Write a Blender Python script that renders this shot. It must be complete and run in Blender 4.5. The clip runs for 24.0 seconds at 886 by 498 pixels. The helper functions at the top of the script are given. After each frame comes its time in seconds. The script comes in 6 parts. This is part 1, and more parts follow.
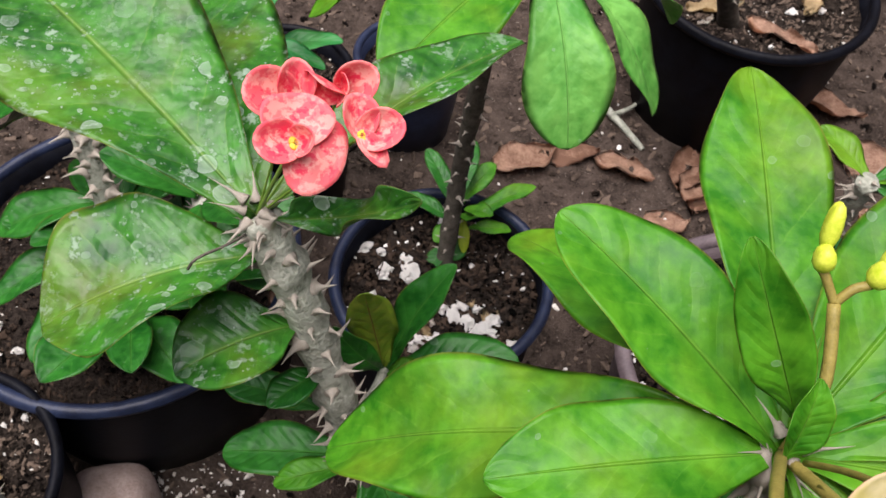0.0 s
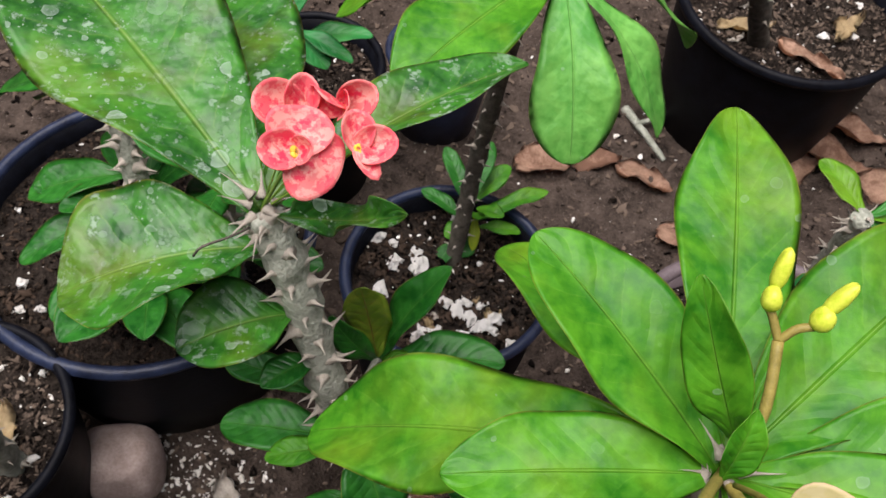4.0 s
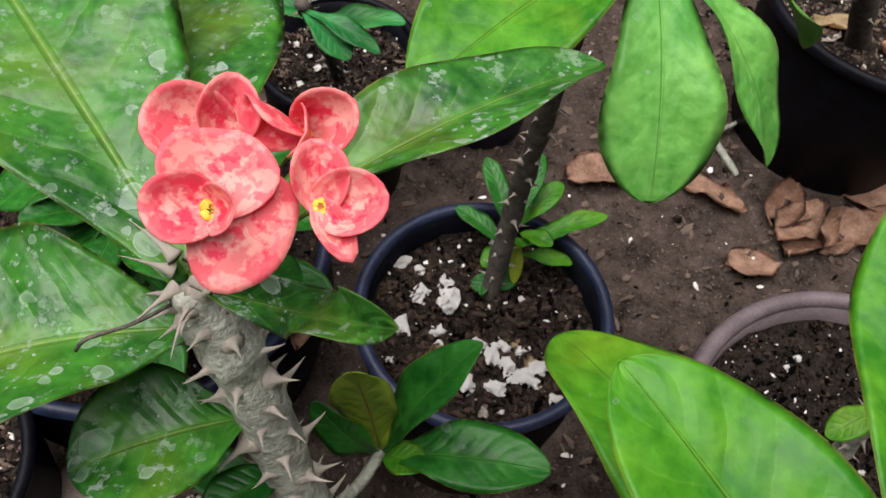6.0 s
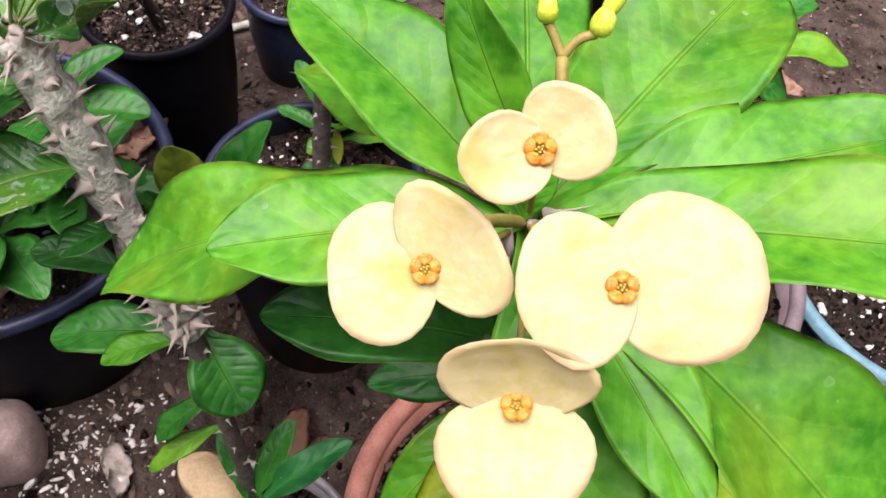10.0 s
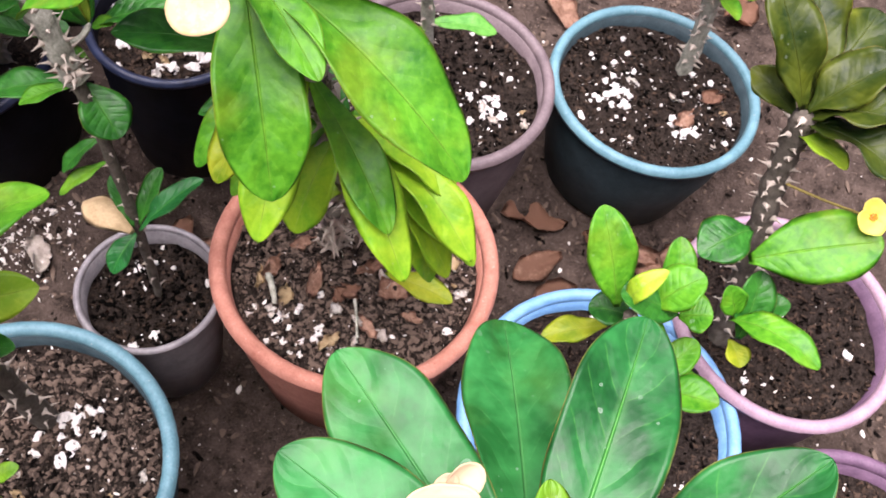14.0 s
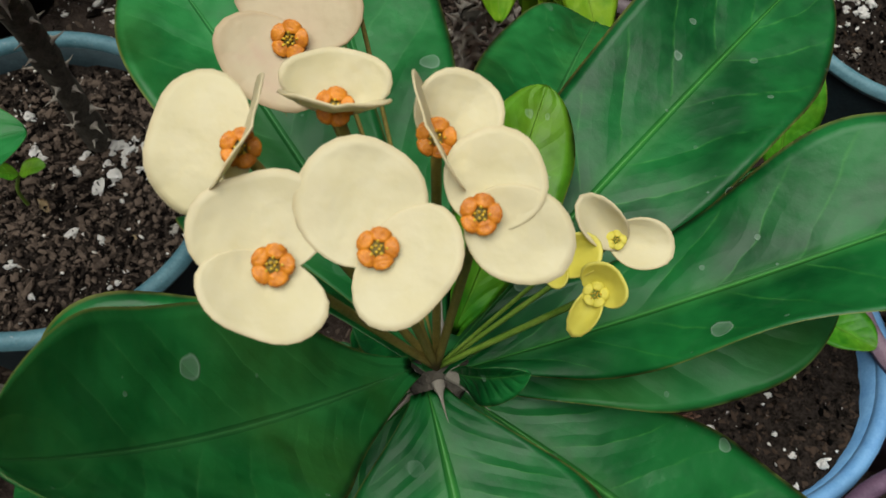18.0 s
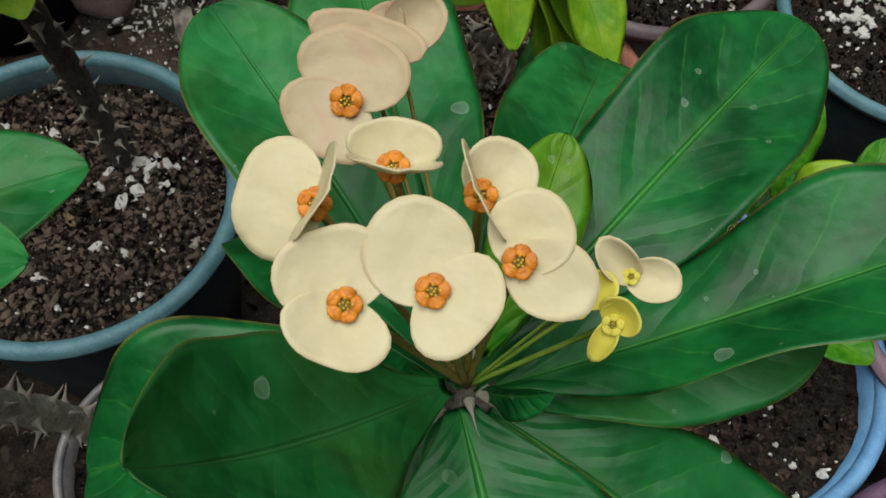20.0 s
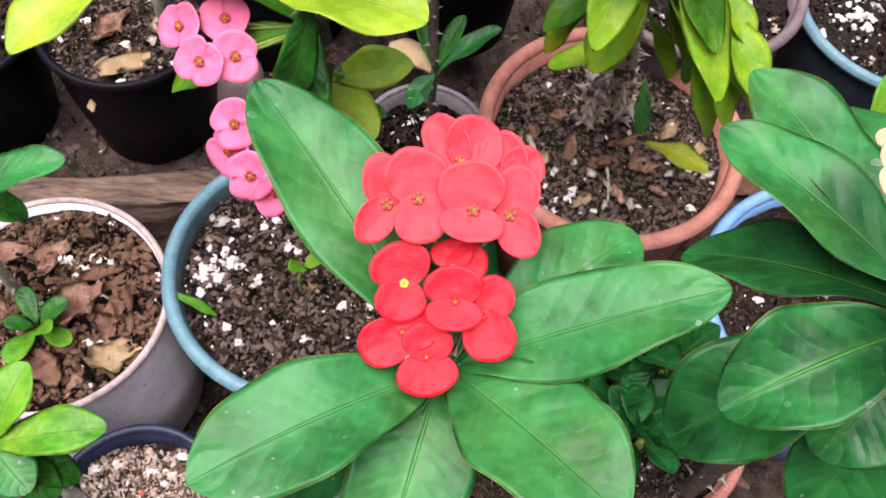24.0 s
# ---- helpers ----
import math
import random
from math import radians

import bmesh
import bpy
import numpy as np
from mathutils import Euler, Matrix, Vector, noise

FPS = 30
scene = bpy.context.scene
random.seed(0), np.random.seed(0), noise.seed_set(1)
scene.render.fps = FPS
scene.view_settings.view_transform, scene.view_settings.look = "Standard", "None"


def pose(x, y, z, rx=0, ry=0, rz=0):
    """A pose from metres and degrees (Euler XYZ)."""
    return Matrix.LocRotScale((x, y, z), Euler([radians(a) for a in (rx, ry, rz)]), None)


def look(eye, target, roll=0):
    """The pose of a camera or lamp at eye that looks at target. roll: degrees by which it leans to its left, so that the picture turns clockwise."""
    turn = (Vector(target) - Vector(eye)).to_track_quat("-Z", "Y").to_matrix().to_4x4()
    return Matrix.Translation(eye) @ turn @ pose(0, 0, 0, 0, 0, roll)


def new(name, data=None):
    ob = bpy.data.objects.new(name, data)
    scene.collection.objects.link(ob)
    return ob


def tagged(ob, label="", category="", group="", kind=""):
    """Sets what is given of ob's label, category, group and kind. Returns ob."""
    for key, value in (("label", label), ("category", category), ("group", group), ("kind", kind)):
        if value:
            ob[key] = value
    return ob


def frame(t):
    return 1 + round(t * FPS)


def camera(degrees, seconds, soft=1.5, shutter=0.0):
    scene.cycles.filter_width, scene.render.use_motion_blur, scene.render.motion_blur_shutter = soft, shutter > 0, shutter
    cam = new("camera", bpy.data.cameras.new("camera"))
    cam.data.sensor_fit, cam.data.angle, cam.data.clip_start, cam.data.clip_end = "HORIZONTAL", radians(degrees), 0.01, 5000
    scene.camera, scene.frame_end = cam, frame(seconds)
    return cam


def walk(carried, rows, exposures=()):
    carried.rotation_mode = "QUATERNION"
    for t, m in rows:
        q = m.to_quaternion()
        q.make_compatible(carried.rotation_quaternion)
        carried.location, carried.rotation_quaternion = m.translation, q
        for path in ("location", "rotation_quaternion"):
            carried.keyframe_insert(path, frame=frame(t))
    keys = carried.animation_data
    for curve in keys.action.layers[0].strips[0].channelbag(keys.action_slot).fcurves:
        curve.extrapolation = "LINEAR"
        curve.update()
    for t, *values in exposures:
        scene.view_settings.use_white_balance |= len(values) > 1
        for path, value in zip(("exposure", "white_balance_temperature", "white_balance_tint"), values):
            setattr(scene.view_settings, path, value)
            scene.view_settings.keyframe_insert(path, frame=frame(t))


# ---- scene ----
cam = camera(54.5, 24.0)
cam.data.dof.use_dof, cam.data.dof.focus_distance, cam.data.dof.aperture_fstop = True, 0.20, 75.0
PATH = [
    (0.0, (0.0559, 0.0492, 0.7726), (0.0206, 0.8901, -0.4321), 6.2),
    (0.5, (0.0522, 0.0669, 0.763), (-0.0066, 0.9004, -0.446), 7.4),
    (1.0, (0.0537, 0.0676, 0.7682), (-0.025, 0.8967, -0.4431), 7.9),
    (1.5, (0.05, 0.0691, 0.766), (-0.0404, 0.8916, -0.449), 8.0),
    (3.5, (0.0559, 0.0625, 0.7777), (-0.0147, 0.8746, -0.4446), 9.1),
    (4.0, (0.0676, 0.0463, 0.7924), (-0.0096, 0.8607, -0.4291), 8.4),
    (4.5, (0.0728, 0.0639, 0.7821), (-0.0235, 0.8717, -0.4424), 7.5),
    (5.0, (0.0669, 0.1022, 0.7329), (-0.0456, 0.9004, -0.496), 7.3),
    (5.5, (0.0662, 0.1183, 0.7204), (-0.0617, 0.9077, -0.5129), 7.2),
    (6.0, (0.0603, 0.1213, 0.7219), (-0.0831, 0.907, -0.5129), 6.6),
    (6.5, (0.0617, 0.1213, 0.7211), (-0.0897, 0.9048, -0.5137), 6.0),
    (7.0, (0.0595, 0.1235, 0.7226), (-0.0875, 0.9085, -0.5115), 6.3),
    (7.5, (0.0617, 0.1169, 0.7241), (-0.0647, 0.9114, -0.5063), 6.9),
    (8.0, (0.0654, 0.0926, 0.7307), (-0.0287, 0.8967, -0.4968), 7.5),
    (8.5, (0.0786, 0.0617, 0.7314), (0.0198, 0.8769, -0.4901), 7.5),
    (9.0, (0.1014, 0.0316, 0.7358), (0.0875, 0.8504, -0.485), 7.9),
    (9.5, (0.1147, 0.0206, 0.7402), (0.1338, 0.8475, -0.4754), 8.0),
    (11.5, (0.1161, -0.0162, 0.7652), (0.2087, 0.7989, -0.4541), 8.9),
    (12.0, (0.1132, -0.0448, 0.7968), (0.2168, 0.7681, -0.424), 9.5),
    (12.5, (0.1147, -0.0875, 0.824), (0.2323, 0.7218, -0.3975), 10.1),
    (13.0, (0.1272, -0.1316, 0.8534), (0.2786, 0.6549, -0.3792), 11.2),
    (13.5, (0.1749, -0.1573, 0.8762), (0.3469, 0.6123, -0.3645), 12.6),
    (14.0, (0.1926, -0.1837, 0.8711), (0.3734, 0.5329, -0.399), 14.6),
    (14.5, (0.1985, -0.244, 0.8343), (0.3601, 0.4807, -0.4343), 11.8),
    (15.0, (0.2161, -0.2536, 0.7895), (0.3888, 0.4631, -0.4813), 12.1),
    (15.5, (0.2256, -0.2543, 0.7696), (0.3998, 0.4557, -0.5056), 12.4),
    (16.0, (0.2359, -0.2462, 0.7542), (0.3866, 0.4469, -0.5328), 12.8),
    (16.5, (0.2492, -0.2359, 0.7336), (0.3285, 0.4322, -0.5732), 12.2),
    (17.0, (0.2683, -0.2205, 0.7189), (0.2631, 0.43, -0.5997), 11.0),
    (17.5, (0.2727, -0.219, 0.7204), (0.2065, 0.4278, -0.5975), 10.2),
    (18.0, (0.269, -0.2154, 0.7233), (0.1624, 0.4248, -0.596), 10.0),
    (18.5, (0.2668, -0.2154, 0.7241), (0.1433, 0.4314, -0.5901), 9.7),
    (20.5, (0.2587, -0.2293, 0.7608), (0.1551, 0.4219, -0.5526), 9.8),
    (21.0, (0.2337, -0.2477, 0.7873), (0.1668, 0.427, -0.5166), 10.8),
    (21.5, (0.1926, -0.269, 0.8123), (0.1691, 0.4094, -0.4916), 11.4),
    (22.0, (0.1485, -0.294, 0.8255), (0.1382, 0.3947, -0.4732), 10.4),
    (22.5, (0.1235, -0.3036, 0.8196), (0.1117, 0.3903, -0.4762), 9.4),
    (23.0, (0.1103, -0.316, 0.8424), (0.097, 0.3771, -0.4541), 8.7),
    (23.5, (0.1051, -0.3175, 0.8446), (0.0955, 0.3771, -0.4512), 8.4),
    (24.0, (0.0742, -0.3219, 0.8542), (0.0676, 0.3756, -0.4394), 8.1),
]
walk(cam, [(t, look(eye, target, roll)) for t, eye, target, roll in PATH], [(0.0, 0.8, 6500, 18), (4.0, 0.7, 6500, 16), (5.0, 0.7, 6500, 14), (7.0, 0.52, 6500, 16), (8.0, 0.62, 6500, 14), (8.5, 1.1, 6500, 20), (9.5, 1.25, 6500, 26), (12.0, 1.25, 6500, 28), (13.0, 1.7, 6500, 36), (14.0, 1.63, 6500, 28), (15.0, 1.35, 6500, 22), (16.0, 0.25, 6500, 3), (17.0, 0.4, 6500, 8), (18.5, -0.15, 6500, 5), (20.5, -0.05, 6500, 5), (21.0, 0.4, 6500, 8), (22.0, 1.42, 6500, 24), (23.0, 1.25, 6500, 30), (24.0, 1.25, 6500, 28)])

# ---- world and light ----
world = bpy.data.worlds.new("world")
scene.world = world
world.use_nodes = True
wn = world.node_tree.nodes
sky = wn.new("ShaderNodeTexSky")
sky.sky_type, sky.sun_disc = "NISHITA", False
sky.sun_elevation, sky.sun_rotation = radians(80), radians(-122)
sky.air_density, sky.dust_density = 1.0, 2.0
world.node_tree.links.new(sky.outputs[0], wn["Background"].inputs[0])
wn["Background"].inputs[1].default_value = 0.05
sun = new("sun", bpy.data.lights.new("sun", "SUN"))
sun.data.energy, sun.data.angle, sun.data.color = 4.4, radians(60), (1.0, 0.97, 0.93)
sun.matrix_world = look((-0.30, -0.19, 2.0), (0, 0, 0))


# ---- materials ----
def mat(name, rough=0.5, spec=0.5):
    m = bpy.data.materials.new(name)
    m.use_nodes = True
    n, l = m.node_tree.nodes, m.node_tree.links
    b = n["Principled BSDF"]
    b.inputs["Roughness"].default_value = rough
    b.inputs["Specular IOR Level"].default_value = spec
    return m, n, l, b


def noise_node(n, l, co, scale, detail=4.0, rough=0.55):
    t = n.new("ShaderNodeTexNoise")
    t.inputs["Scale"].default_value = scale
    t.inputs["Detail"].default_value = detail
    t.inputs["Roughness"].default_value = rough
    l.new(co, t.inputs["Vector"])
    return t.outputs[0]


def ramp(n, l, fac, stops):
    r = n.new("ShaderNodeValToRGB")
    e = r.color_ramp.elements
    while len(e) < len(stops):
        e.new(0.5)
    for k, (p, c) in enumerate(stops):
        e[k].position = p
        e[k].color = (*c, 1) if len(c) == 3 else c
    l.new(fac, r.inputs[0])
    return r.outputs[0]


def mix(n, l, fac, a, b, mode="MIX"):
    x = n.new("ShaderNodeMix")
    x.data_type, x.blend_type = "RGBA", mode
    for sock, v in ((x.inputs[0], fac), (x.inputs[6], a), (x.inputs[7], b)):
        if isinstance(v, (int, float)):
            sock.default_value = v
        elif isinstance(v, tuple):
            sock.default_value = (*v, 1)
        else:
            l.new(v, sock)
    return x.outputs[2]


def maths(n, l, op, a, b=None, clamp=False):
    x = n.new("ShaderNodeMath")
    x.operation, x.use_clamp = op, clamp
    for k, v in enumerate((a, b)):
        if v is None:
            continue
        if isinstance(v, (int, float)):
            x.inputs[k].default_value = v
        else:
            l.new(v, x.inputs[k])
    return x.outputs[0]


def bump(n, l, b, height, strength, dist):
    x = n.new("ShaderNodeBump")
    x.inputs["Strength"].default_value = strength
    x.inputs["Distance"].default_value = dist
    l.new(height, x.inputs["Height"])
    l.new(x.outputs[0], b.inputs["Normal"])


def leaf_material(name, dark, light, vein, stain=0.0, rough=0.38, mottle=0.5, pucker=1.2, rib=0.6, yellow=0.0, quilt=0.2):
    """Green blade with a pale midrib, quilted side veins, mottling, dried water marks and yellowing patches."""
    m, n, l, b = mat(name, rough, 0.33 + 0.2 * stain)
    tc = n.new("ShaderNodeTexCoord")
    uv = n.new("ShaderNodeSeparateXYZ")
    l.new(tc.outputs["UV"], uv.inputs[0])
    ob = tc.outputs["Object"]
    across = maths(n, l, "ABSOLUTE", maths(n, l, "SUBTRACT", uv.outputs[0], 0.5))
    big = noise_node(n, l, ob, 42, 3)
    small = noise_node(n, l, ob, 190, 4, 0.65)
    blend = maths(n, l, "ADD", maths(n, l, "MULTIPLY", big, 1 - mottle), maths(n, l, "MULTIPLY", small, mottle))
    info = n.new("ShaderNodeObjectInfo")
    blend = maths(n, l, "ADD", blend, maths(n, l, "MULTIPLY", maths(n, l, "SUBTRACT", info.outputs["Random"], 0.5), 0.07))
    col = ramp(n, l, blend, [(0.38, dark), (0.62, light)])
    if yellow:
        pale = ramp(n, l, noise_node(n, l, ob, 24, 3, 0.6), [(0.48, (0, 0, 0)), (0.68, (1, 1, 1))])
        col = mix(n, l, maths(n, l, "MULTIPLY", pale, yellow), col, (0.36, 0.40, 0.02))
    # midrib and side veins
    taper = maths(n, l, "SUBTRACT", 1.25, maths(n, l, "MULTIPLY", uv.outputs[1], 1.0))
    rel = maths(n, l, "DIVIDE", across, taper)
    mid = ramp(n, l, rel, [(0.004, (1, 1, 1)), (0.028, (0, 0, 0))])
    warp = maths(n, l, "MULTIPLY", maths(n, l, "SUBTRACT", big, 0.5), 0.10)
    s = maths(n, l, "ADD", maths(n, l, "SUBTRACT", uv.outputs[1], maths(n, l, "MULTIPLY", across, 0.42)), warp)
    saw = maths(n, l, "FRACT", maths(n, l, "MULTIPLY", s, 8.0))
    tri = maths(n, l, "ABSOLUTE", maths(n, l, "SUBTRACT", saw, 0.5))
    side = ramp(n, l, tri, [(0.0, (1, 1, 1)), (0.045, (0, 0, 0))])
    side = maths(n, l, "MULTIPLY", side, ramp(n, l, across, [(0.36, (1, 1, 1)), (0.48, (0, 0, 0))]))
    halo = maths(n, l, "MULTIPLY", ramp(n, l, rel, [(0.0, (1, 1, 1)), (0.12, (0, 0, 0))]), 0.32)
    veins = maths(n, l, "MAXIMUM", maths(n, l, "MAXIMUM", mid, halo), maths(n, l, "MULTIPLY", maths(n, l, "MULTIPLY", side, ramp(n, l, small, [(0.35, (0, 0, 0)), (0.6, (1, 1, 1))])), 0.5))
    col = mix(n, l, maths(n, l, "MULTIPLY", veins, rib), col, vein)
    edge = ramp(n, l, across, [(0.485, (0, 0, 0)), (0.497, (1, 1, 1))])
    col = mix(n, l, maths(n, l, "MULTIPLY", edge, 0.4), col, (0.34, 0.24, 0.05))
    # dried lime drops: irregular spots of many sizes with crisp rims
    shift = n.new("ShaderNodeVectorMath")
    shift.operation = "MULTIPLY_ADD"
    wob = n.new("ShaderNodeTexNoise")
    wob.inputs["Scale"].default_value = 240
    l.new(ob, wob.inputs["Vector"])
    l.new(wob.outputs["Color"], shift.inputs[0])
    shift.inputs[1].default_value = (0.0022, 0.0022, 0.0022)
    l.new(ob, shift.inputs[2])
    marks, rims = None, None
    for scale, lo in ((120, 0.62 if stain > 0.4 else 0.80), (260, 0.70 if stain > 0.4 else 0.84)):
        vo = n.new("ShaderNodeTexVoronoi")
        vo.inputs["Scale"].default_value = scale
        l.new(shift.outputs[0], vo.inputs["Vector"])
        sep = n.new("ShaderNodeSeparateColor")
        l.new(vo.outputs["Color"], sep.inputs[0])
        size = maths(n, l, "MULTIPLY", maths(n, l, "SUBTRACT", sep.outputs[0], lo), 1.35)
        d = maths(n, l, "SUBTRACT", size, vo.outputs["Distance"])
        spot = ramp(n, l, d, [(0.0, (0, 0, 0)), (0.025, (1, 1, 1)), (0.06, (0.55, 0.55, 0.55)), (0.2, (0.42, 0.42, 0.42))])
        marks = spot if marks is None else maths(n, l, "MAXIMUM", marks, spot)
    dots = n.new("ShaderNodeTexVoronoi")
    dots.inputs["Scale"].default_value = 620
    l.new(shift.outputs[0], dots.inputs["Vector"])
    dsep = n.new("ShaderNodeSeparateColor")
    l.new(dots.outputs["Color"], dsep.inputs[0])
    dot = maths(n, l, "SUBTRACT", maths(n, l, "MULTIPLY", maths(n, l, "SUBTRACT", dsep.outputs[1], 0.72 if stain > 0.4 else 0.90), 1.1), dots.outputs["Distance"])
    marks = maths(n, l, "MAXIMUM", marks, ramp(n, l, dot, [(0.0, (0, 0, 0)), (0.05, (1, 1, 1))]))
    patch = ramp(n, l, noise_node(n, l, ob, 150, 7, 0.75), [(0.56, (0, 0, 0)), (0.60, (1, 1, 1))])
    where = ramp(n, l, noise_node(n, l, ob, 30, 2), [(0.42, (0, 0, 0)), (0.58, (1, 1, 1))])
    marks = maths(n, l, "MULTIPLY", maths(n, l, "ADD", marks, maths(n, l, "MULTIPLY", patch, min(0.8, 1.2 * stain * stain)), True), maths(n, l, "ADD", maths(n, l, "MULTIPLY", where, 0.75), 0.25))
    marks = maths(n, l, "MULTIPLY", marks, min(1.0, 0.35 + stain))
    col = mix(n, l, maths(n, l, "MULTIPLY", marks, 0.62), col, (0.48, 0.60, 0.50))
    l.new(col, b.inputs["Base Color"])
    r = maths(n, l, "ADD", maths(n, l, "MULTIPLY", small, 0.22), rough)
    l.new(maths(n, l, "ADD", r, maths(n, l, "MULTIPLY", marks, 0.3), True), b.inputs["Roughness"])
    h = maths(n, l, "SUBTRACT", maths(n, l, "MULTIPLY", small, 0.25), maths(n, l, "MULTIPLY", mid, 1.2))
    puff = maths(n, l, "MULTIPLY", ramp(n, l, tri, [(0.0, (0, 0, 0)), (0.30, (1, 1, 1))]), quilt * 2.2)
    h = maths(n, l, "ADD", h, maths(n, l, "MULTIPLY", puff, ramp(n, l, across, [(0.05, (0.3, 0.3, 0.3)), (0.2, (1, 1, 1)), (0.45, (0.2, 0.2, 0.2))])))
    h = maths(n, l, "ADD", h, maths(n, l, "MULTIPLY", noise_node(n, l, ob, 110, 2), pucker))
    h = maths(n, l, "ADD", h, maths(n, l, "MULTIPLY", marks, 0.25))
    bump(n, l, b, h, 0.6, 0.0012)
    tr = n.new("ShaderNodeBsdfTranslucent")
    l.new(mix(n, l, 0.35, col, (0.22, 0.50, 0.02)), tr.inputs[0])
    ms = n.new("ShaderNodeMixShader")
    ms.inputs[0].default_value = 0.18 + 0.45 * yellow
    l.new(b.outputs[0], ms.inputs[1])
    l.new(tr.outputs[0], ms.inputs[2])
    l.new(ms.outputs[0], n["Material Output"].inputs[0])
    return m


def petal_material(name, body, blotch, amount, edge, lo=0.48, hi=0.60, rim=0.25, size=260, inner=0.9, streak=0.0, core=0.35):
    m, n, l, b = mat(name, 0.5, 0.3)
    tc = n.new("ShaderNodeTexCoord")
    uv = n.new("ShaderNodeSeparateXYZ")
    l.new(tc.outputs["UV"], uv.inputs[0])
    ob = tc.outputs["Object"]
    spots = ramp(n, l, noise_node(n, l, ob, size, 3, 0.6), [(lo, (0, 0, 0)), (hi, (1, 1, 1))])
    if streak:
        ray = n.new("ShaderNodeCombineXYZ")
        l.new(maths(n, l, "MULTIPLY", uv.outputs[0], 13.0), ray.inputs[0])
        l.new(maths(n, l, "MULTIPLY", uv.outputs[1], 4.0), ray.inputs[1])
        l.new(maths(n, l, "MULTIPLY", n.new("ShaderNodeObjectInfo").outputs["Random"], 40.0), ray.inputs[2])
        rays = ramp(n, l, noise_node(n, l, ray.outputs[0], 1.0, 3, 0.6), [(0.48, (0, 0, 0)), (0.54, (1, 1, 1))])
        spots = mix(n, l, streak, spots, maths(n, l, "MAXIMUM", maths(n, l, "MULTIPLY", spots, 0.6), rays))
    col = mix(n, l, maths(n, l, "MULTIPLY", spots, amount), body, blotch)
    soft = noise_node(n, l, ob, 120, 3)
    col = mix(n, l, maths(n, l, "MULTIPLY", soft, 0.22), col, edge)
    throat = ramp(n, l, uv.outputs[1], [(0.10, (1, 1, 1)), (0.55, (0, 0, 0))])
    col = mix(n, l, maths(n, l, "MULTIPLY", throat, core * amount), col, blotch)
    ring = ramp(n, l, uv.outputs[1], [(inner, (0, 0, 0)), (1.0, (1, 1, 1))])
    col = mix(n, l, maths(n, l, "MULTIPLY", ring, rim), col, edge)
    l.new(col, b.inputs["Base Color"])
    fine = noise_node(n, l, ob, 900, 2)
    bump(n, l, b, maths(n, l, "ADD", maths(n, l, "MULTIPLY", fine, 0.2), maths(n, l, "MULTIPLY", maths(n, l, "ADD", soft, noise_node(n, l, ob, 60, 2)), 2.2)), 0.5, 0.0006)
    tr = n.new("ShaderNodeBsdfTranslucent")
    l.new(col, tr.inputs[0])
    ms = n.new("ShaderNodeMixShader")
    ms.inputs[0].default_value = 0.36
    l.new(b.outputs[0], ms.inputs[1])
    l.new(tr.outputs[0], ms.inputs[2])
    l.new(ms.outputs[0], n["Material Output"].inputs[0])
    return m


def rough_material(name, a, c, scale, rough=0.8, depth=0.002, fine=700, specks=None, spec=0.3, island=0.0, grain=None):
    """Two-scale mottled surface; specks: colour of scattered flecks."""
    m, n, l, b = mat(name, rough, spec)
    ob = n.new("ShaderNodeTexCoord").outputs["Object"]
    if grain:
        along = n.new("ShaderNodeVectorMath")
        along.operation = "MULTIPLY"
        along.inputs[1].default_value = grain
        l.new(ob, along.inputs[0])
        ob = along.outputs[0]
    big = noise_node(n, l, ob, scale, 5, 0.65)
    sm = noise_node(n, l, ob, fine, 3, 0.6)
    f = maths(n, l, "ADD", maths(n, l, "MULTIPLY", big, 0.65), maths(n, l, "MULTIPLY", sm, 0.35))
    if island:
        g = n.new("ShaderNodeNewGeometry")
        f = maths(n, l, "ADD", f, maths(n, l, "MULTIPLY", maths(n, l, "SUBTRACT", g.outputs["Random Per Island"], 0.5), island))
        o = n.new("ShaderNodeObjectInfo")
        f = maths(n, l, "ADD", f, maths(n, l, "MULTIPLY", maths(n, l, "SUBTRACT", o.outputs["Random"], 0.5), island * 0.5))
    col = ramp(n, l, f, [(0.35, a), (0.66, c)])
    if specks:
        sp = ramp(n, l, noise_node(n, l, ob, 330, 3, 0.6), [(0.66, (0, 0, 0)), (0.72, (1, 1, 1))])
        col = mix(n, l, sp, col, specks)
    l.new(col, b.inputs["Base Color"])
    bump(n, l, b, f, 0.8, depth)
    return m


LEAF_A = leaf_material("leaf_limed", (0.005, 0.066, 0.007), (0.045, 0.225, 0.018), (0.26, 0.40, 0.08), 1.0, 0.30, 0.5, 1.8, 0.5, 0.22, 0.28)
LEAF_B = leaf_material("leaf_yellow_green", (0.020, 0.155, 0.005), (0.088, 0.32, 0.013), (0.22, 0.44, 0.05), 0.06, 0.36, 0.5, 0.9, 0.35, 0.22, 0.16)
LEAF_L = leaf_material("leaf_pale_lime", (0.16, 0.33, 0.010), (0.34, 0.50, 0.030), (0.40, 0.55, 0.10), 0.02, 0.36, 0.4, 1.2, 0.40, 0.30, 0.1)
LEAF_G = leaf_material("leaf_bright_lime", (0.125, 0.37, 0.010), (0.32, 0.56, 0.022), (0.44, 0.60, 0.12), 0.02, 0.36, 0.4, 1.2, 0.40, 0.22, 0.1)
